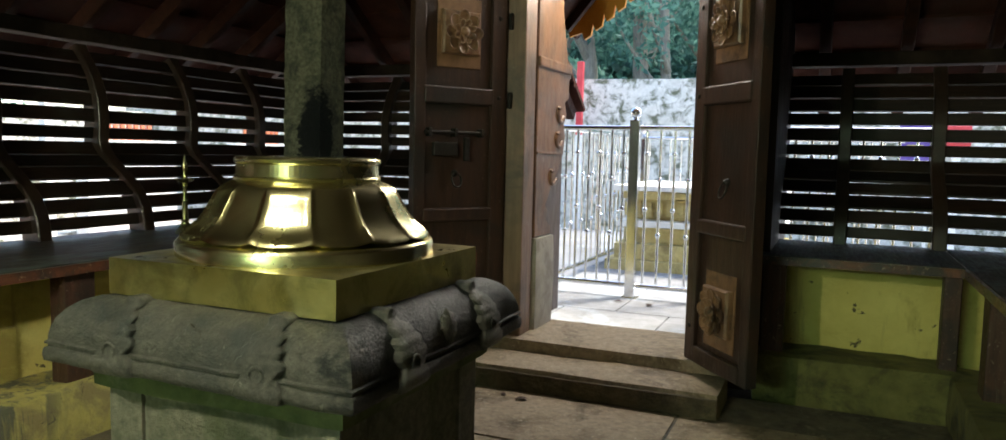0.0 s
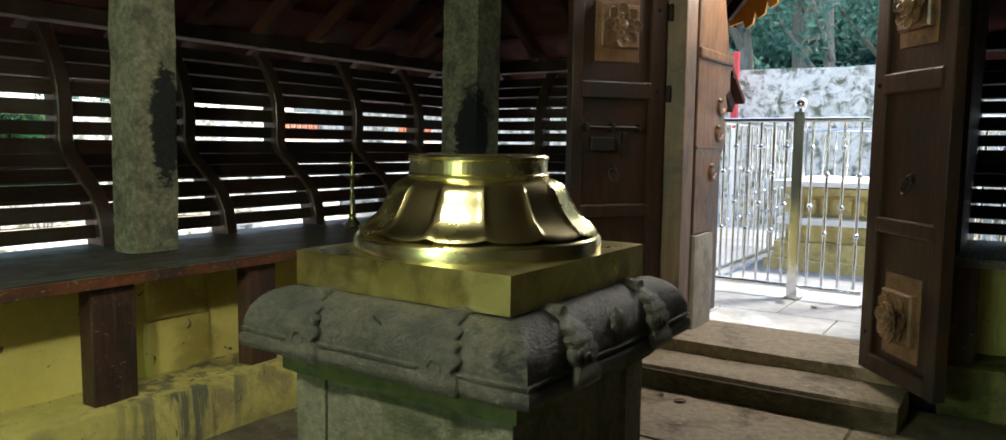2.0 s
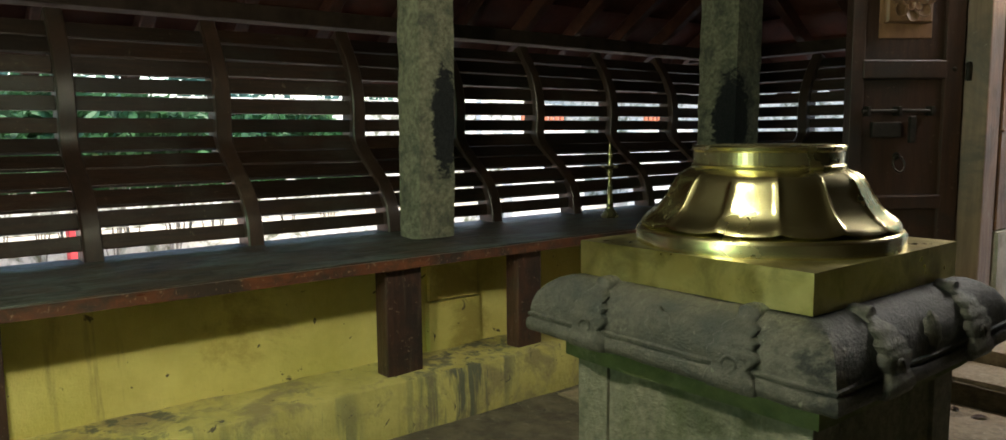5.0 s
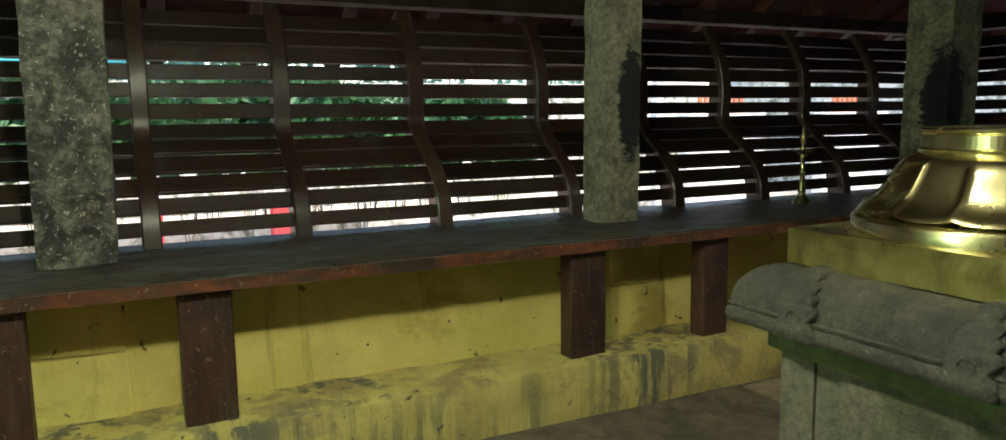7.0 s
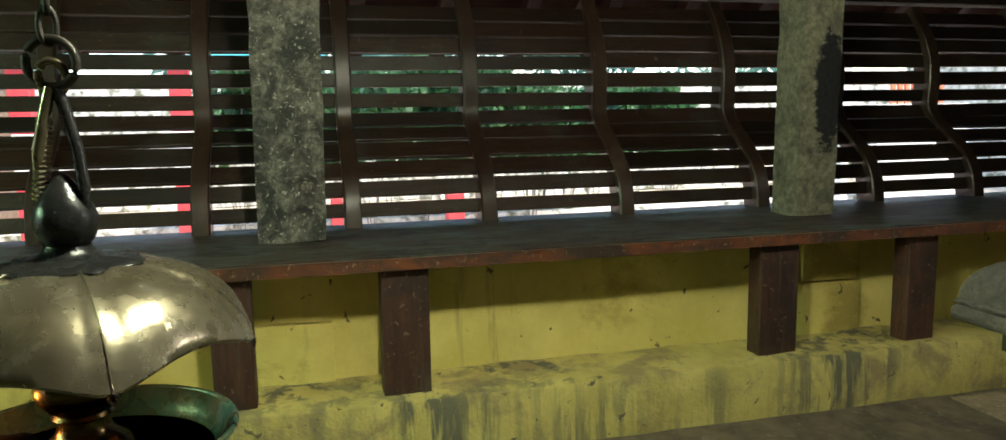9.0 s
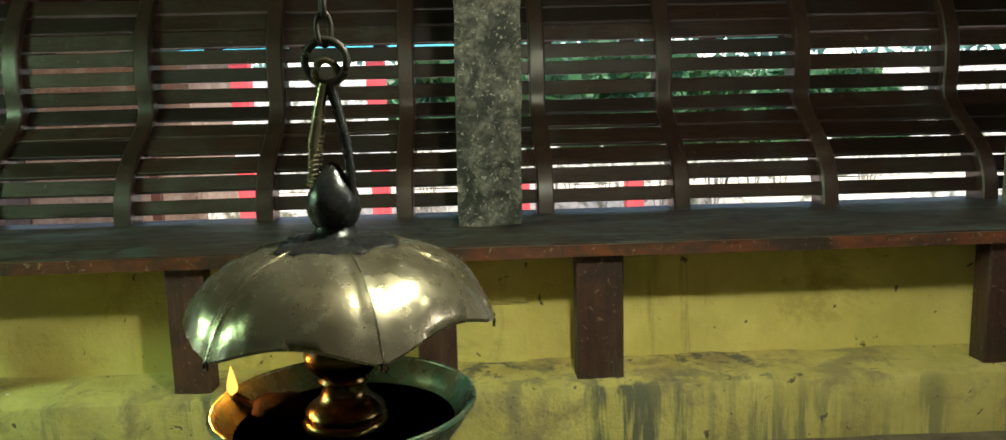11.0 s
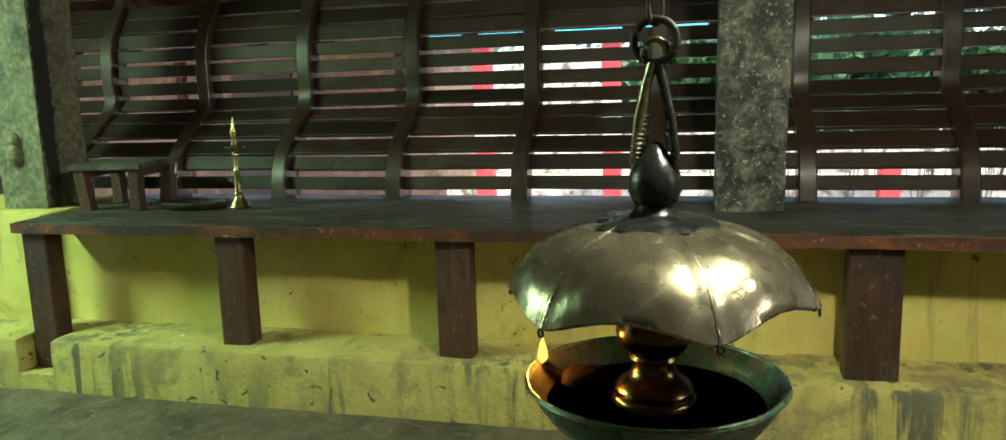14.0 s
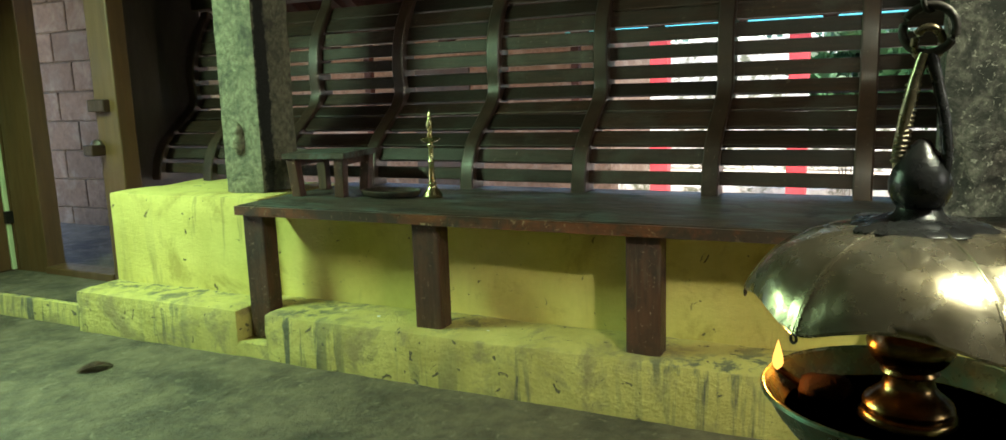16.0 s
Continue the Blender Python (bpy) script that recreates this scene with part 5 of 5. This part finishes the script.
# ---- trees ----
def leaf_cloud(centres, n, size, seed, flat=1.0):
    rng = np.random.RandomState(seed)
    c = np.array([p[:3] for p in centres])
    rad = np.array([p[3] for p in centres])
    pick = rng.choice(len(c), n, p=rad ** 2 / np.sum(rad ** 2))
    d = rng.normal(size=(n, 3))
    d /= np.linalg.norm(d, axis=1)[:, None]
    pos = c[pick] + d * (rad[pick] * rng.uniform(0.45, 1.05, n))[:, None] * np.array([1, 1, flat])
    u = rng.normal(size=(n, 3))
    u /= np.linalg.norm(u, axis=1)[:, None]
    w = np.cross(u, rng.normal(size=(n, 3)))
    w /= np.linalg.norm(w, axis=1)[:, None]
    s = rng.uniform(0.6, 1.3, n)[:, None] * size
    quad = np.stack([pos - u * s, pos + w * s * 0.42, pos + u * s, pos - w * s * 0.42], 1).reshape(-1, 3)
    return quad.tolist(), [(4 * i, 4 * i + 1, 4 * i + 2, 4 * i + 3) for i in range(n)]


def leaf_part(parent, name, centres, n, size, seed, mat, flat=1.0, stuff=False):
    v, f = leaf_cloud(centres, n, size, seed, flat)
    me = bpy.data.meshes.new(name)
    me.from_pydata(v, [], f)
    me.materials.append(M[mat])
    ob = new(name, me)
    ob.parent = parent
    return ob


def tree(x, y, h, r, seed, fork=0.35):
    t = thing("tree", pose(x, y, -0.3), "tall grey-barked tree with a loose green crown behind the wall", "tree", "trees behind the compound wall")
    rng = random.Random(seed)
    bm = bmesh.new()
    lean = rng.uniform(-0.5, 0.5)
    tube([(lean * f * f * 1.5 + 0.08 * math.sin(7 * f + seed), 0.1 * math.sin(5 * f), h * f) for f in [i / 10 for i in range(11)]], lambda f: r * (1 - 0.75 * f) + 0.02, 9, False, bm)
    ends = []
    for k in range(7):
        f0 = fork + (0.9 - fork) * k / 7
        a = rng.uniform(0, 6.28)
        L = rng.uniform(1.2, 2.6) * (1.1 - 0.5 * f0)
        base = Vector((lean * f0 * f0 * 1.5, 0, h * f0))
        pts = [base + Vector((math.cos(a) * L * g, math.sin(a) * L * g, L * (0.9 * g + 0.3 * g * g))) for g in [i / 5 for i in range(6)]]
        tube(pts, lambda f, rr=r * (0.55 - 0.3 * f0): rr * (1 - 0.85 * f) + 0.012, 7, False, bm)
        ends += [pts[-1], pts[3]]
    part("trunk", bm, M["bark"], t, "grey tapered trunk with limbs", smooth=True)
    cs = [(p.x + rng.uniform(-0.3, 0.3), p.y + rng.uniform(-0.3, 0.3), p.z + rng.uniform(-0.2, 0.4), rng.uniform(0.5, 1.1)) for p in ends]
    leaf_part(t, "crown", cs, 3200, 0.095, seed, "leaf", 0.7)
    return t


for i, (x, y, h, r) in enumerate(((-5.2, 17.5, 9, 0.20), (-4.2, 18.0, 10, 0.22), (-3.2, 17.0, 8, 0.14), (-2.3, 19.0, 9, 0.16), (-6.6, 18.5, 9, 0.2), (-1.2, 17.6, 8, 0.13), (-8.5, 19, 9, 0.2), (1.0, 18.5, 9, 0.2), (3.5, 19, 9, 0.2), (-11.5, 18, 9, 0.2))):
    tree(x, y, h, r, 100 + i)


def leaf_bank(name, centres, n, size, seed, mat, label):
    v, f = leaf_cloud(centres, n, size, seed, 0.8)
    me = bpy.data.meshes.new(name)
    me.from_pydata(v, [], f)
    me.materials.append(M[mat])
    tagged(new(name, me), label, "foliage", "", "stuff")


rg = random.Random(5)
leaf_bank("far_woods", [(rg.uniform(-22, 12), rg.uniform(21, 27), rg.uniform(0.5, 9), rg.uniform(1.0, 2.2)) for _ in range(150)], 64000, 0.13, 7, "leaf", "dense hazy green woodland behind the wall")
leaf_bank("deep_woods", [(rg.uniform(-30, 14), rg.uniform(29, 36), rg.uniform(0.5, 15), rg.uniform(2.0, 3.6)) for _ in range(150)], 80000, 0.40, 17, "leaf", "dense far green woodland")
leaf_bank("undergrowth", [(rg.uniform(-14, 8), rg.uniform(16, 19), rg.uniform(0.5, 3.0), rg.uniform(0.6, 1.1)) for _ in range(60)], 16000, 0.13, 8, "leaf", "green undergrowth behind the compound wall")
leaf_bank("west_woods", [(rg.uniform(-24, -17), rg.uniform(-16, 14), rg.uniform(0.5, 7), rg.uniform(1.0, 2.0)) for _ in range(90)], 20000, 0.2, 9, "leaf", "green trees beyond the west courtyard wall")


def shrub(x, y, h, seed):
    t = thing("shrub", pose(x, y, -0.3), "leafy green shrub in the courtyard", "shrub", "shrubs in the courtyard")
    rng = random.Random(seed)
    bm = bmesh.new()
    cs = []
    for k in range(6):
        a = rng.uniform(0, 6.28)
        e = Vector((0.35 * math.cos(a), 0.35 * math.sin(a), h * rng.uniform(0.6, 0.95)))
        tube([Vector((0, 0, 0)), e * 0.5 + Vector((0, 0, 0.1)), e], lambda f: 0.010 * (1 - 0.7 * f), 6, False, bm)
        cs.append((e.x, e.y, e.z, rng.uniform(0.25, 0.42)))
    part("stem", bm, M["bark"], t)
    leaf_part(t, "foliage", cs, 1500, 0.12, seed, "shrub", 0.9)


for i, (x, y, h) in enumerate(((-9.6, 0.6, 2.0), (-9.9, 1.3, 2.1), (-9.7, 2.0, 2.0), (-9.8, 2.7, 1.9), (-10.2, 3.3, 1.8), (-10.0, -0.2, 2.1), (-9.9, -0.9, 2.3), (-10.3, 0.95, 2.2), (-10.4, 1.65, 2.2), (-10.3, 2.35, 2.1), (-10.5, 3.0, 2.0), (-10.4, 3.8, 1.9), (-10.6, 4.5, 1.95), (-10.8, 5.2, 1.9))):
    shrub(x, y, h, 300 + i)

# laterite blocks of the wall beyond the side door
lw = tagged(new("wall_laterite", mesh_of("wall_laterite", box((-5.40, -8.6, 0.0), (-5.22, -5.3, 2.9)), M["mortar"])), "pinkish laterite block wall with lime joints", "wall", "", "structure")
BLK = mesh_of("block", box((-0.02, -0.265, -0.14), (0.02, 0.265, 0.14), 0.012), M["laterite"])
for r in range(9):
    for c in range(6):
        part("block", BLK, None, lw, at=pose(-5.21, -8.3 + 0.54 * c + 0.26 * (r % 2), 0.15 + 0.29 * r))
solid("floor_passage", box((-5.2, -8.6, -0.3), (-3.61, -5.27, 0.12)), M["floor"], "dusty stone floor of the side passage", "floor")


# floor slabs before the door
fl_ob = bpy.data.objects["floor"]
rs = random.Random(3)
for r, (y0, y1) in enumerate(((2.62, 3.32), (3.33, 4.04))):
    x = -2.9 + 0.35 * r
    while x < 0.5:
        w = rs.uniform(0.75, 1.15)
        part("slab", rough_box((x, y0, -0.03), (min(x + w, 0.76) - 0.012, y1 - 0.01, 0.010 + rs.uniform(-0.003, 0.003)), 0.008, 0.2, 0.003, x), M["step"], fl_ob)
        x += w


def dry_leaf(x, y, z, turn, size, label):
    bm = bmesh.new()
    n = 9
    left, mid, right_side = [], [], []
    for i in range(n):
        f = i / (n - 1)
        w = 0.30 * math.sin(math.pi * min(1, f * 0.97 + 0.03)) ** 0.8
        up = 0.10 * math.sin(3 * f) + 0.02
        left.append(bm.verts.new((f * size, w * size, (up + 0.10 * w) * size)))
        mid.append(bm.verts.new((f * size, 0, up * size * 0.8)))
        right_side.append(bm.verts.new((f * size, -w * size, (up + 0.18 * w) * size)))
    for i in range(n - 1):
        bm.faces.new((mid[i], mid[i + 1], left[i + 1], left[i]))
        bm.faces.new((right_side[i], right_side[i + 1], mid[i + 1], mid[i]))
    bmesh.ops.solidify(bm, geom=bm.faces[:], thickness=0.0015)
    solid("dry_leaf", bm, M["post"], label, "leaf", kind="object", at=pose(x, y, z, 0, 0, turn), group="fallen leaves")


dry_leaf(-1.40, 3.86, 0.012, 30, 0.075, "dry brown fallen leaf on the floor before the step")
dry_leaf(-1.47, 3.90, 0.012, 150, 0.05, "dry brown fallen leaf on the floor before the step")
dry_leaf(-2.45, -4.19, 0.002, 150, 0.17, "long dark dry leaf on the floor")
dry_leaf(-1.62, 6.70, 0.042, 10, 0.09, "dry leaf on the forecourt paving")
dry_leaf(-1.30, 6.62, 0.042, 80, 0.10, "dry leaf on the forecourt paving")
# Unseen cover, added to keep sky light off the laterite wall.
solid("ceiling_passage", box((-5.21, -8.6, 2.75), (-3.63, -5.3, 2.83)), M["plank"], "unseen dark plank cover added to dim the side passage", "ceiling")


def plaster_chip(x, y, z, size, seed):
    bm = rough_box((-size, -size * 0.7, 0), (size, size * 0.7, size * 0.5), size * 0.2, size * 0.7, size * 0.2, seed, 40.0)
    solid("plaster_chip", bm, M["white"], "small white chip of fallen plaster", "debris", kind="object", smooth=True, at=pose(x, y, z, 0, 0, seed * 37), group="fallen plaster chips")


for i, (x, y, z, size) in enumerate(((-3.10, -2.79, 0.250, 0.013), (-3.14, -3.02, 0.250, 0.007), (-3.09, -2.18, 0.250, 0.006), (-3.12, -4.93, 0.147, 0.020), (-3.16, -5.03, 0.147, 0.014), (-3.20, -4.97, 0.147, 0.011))):
    plaster_chip(x, y, z, size, i + 1)
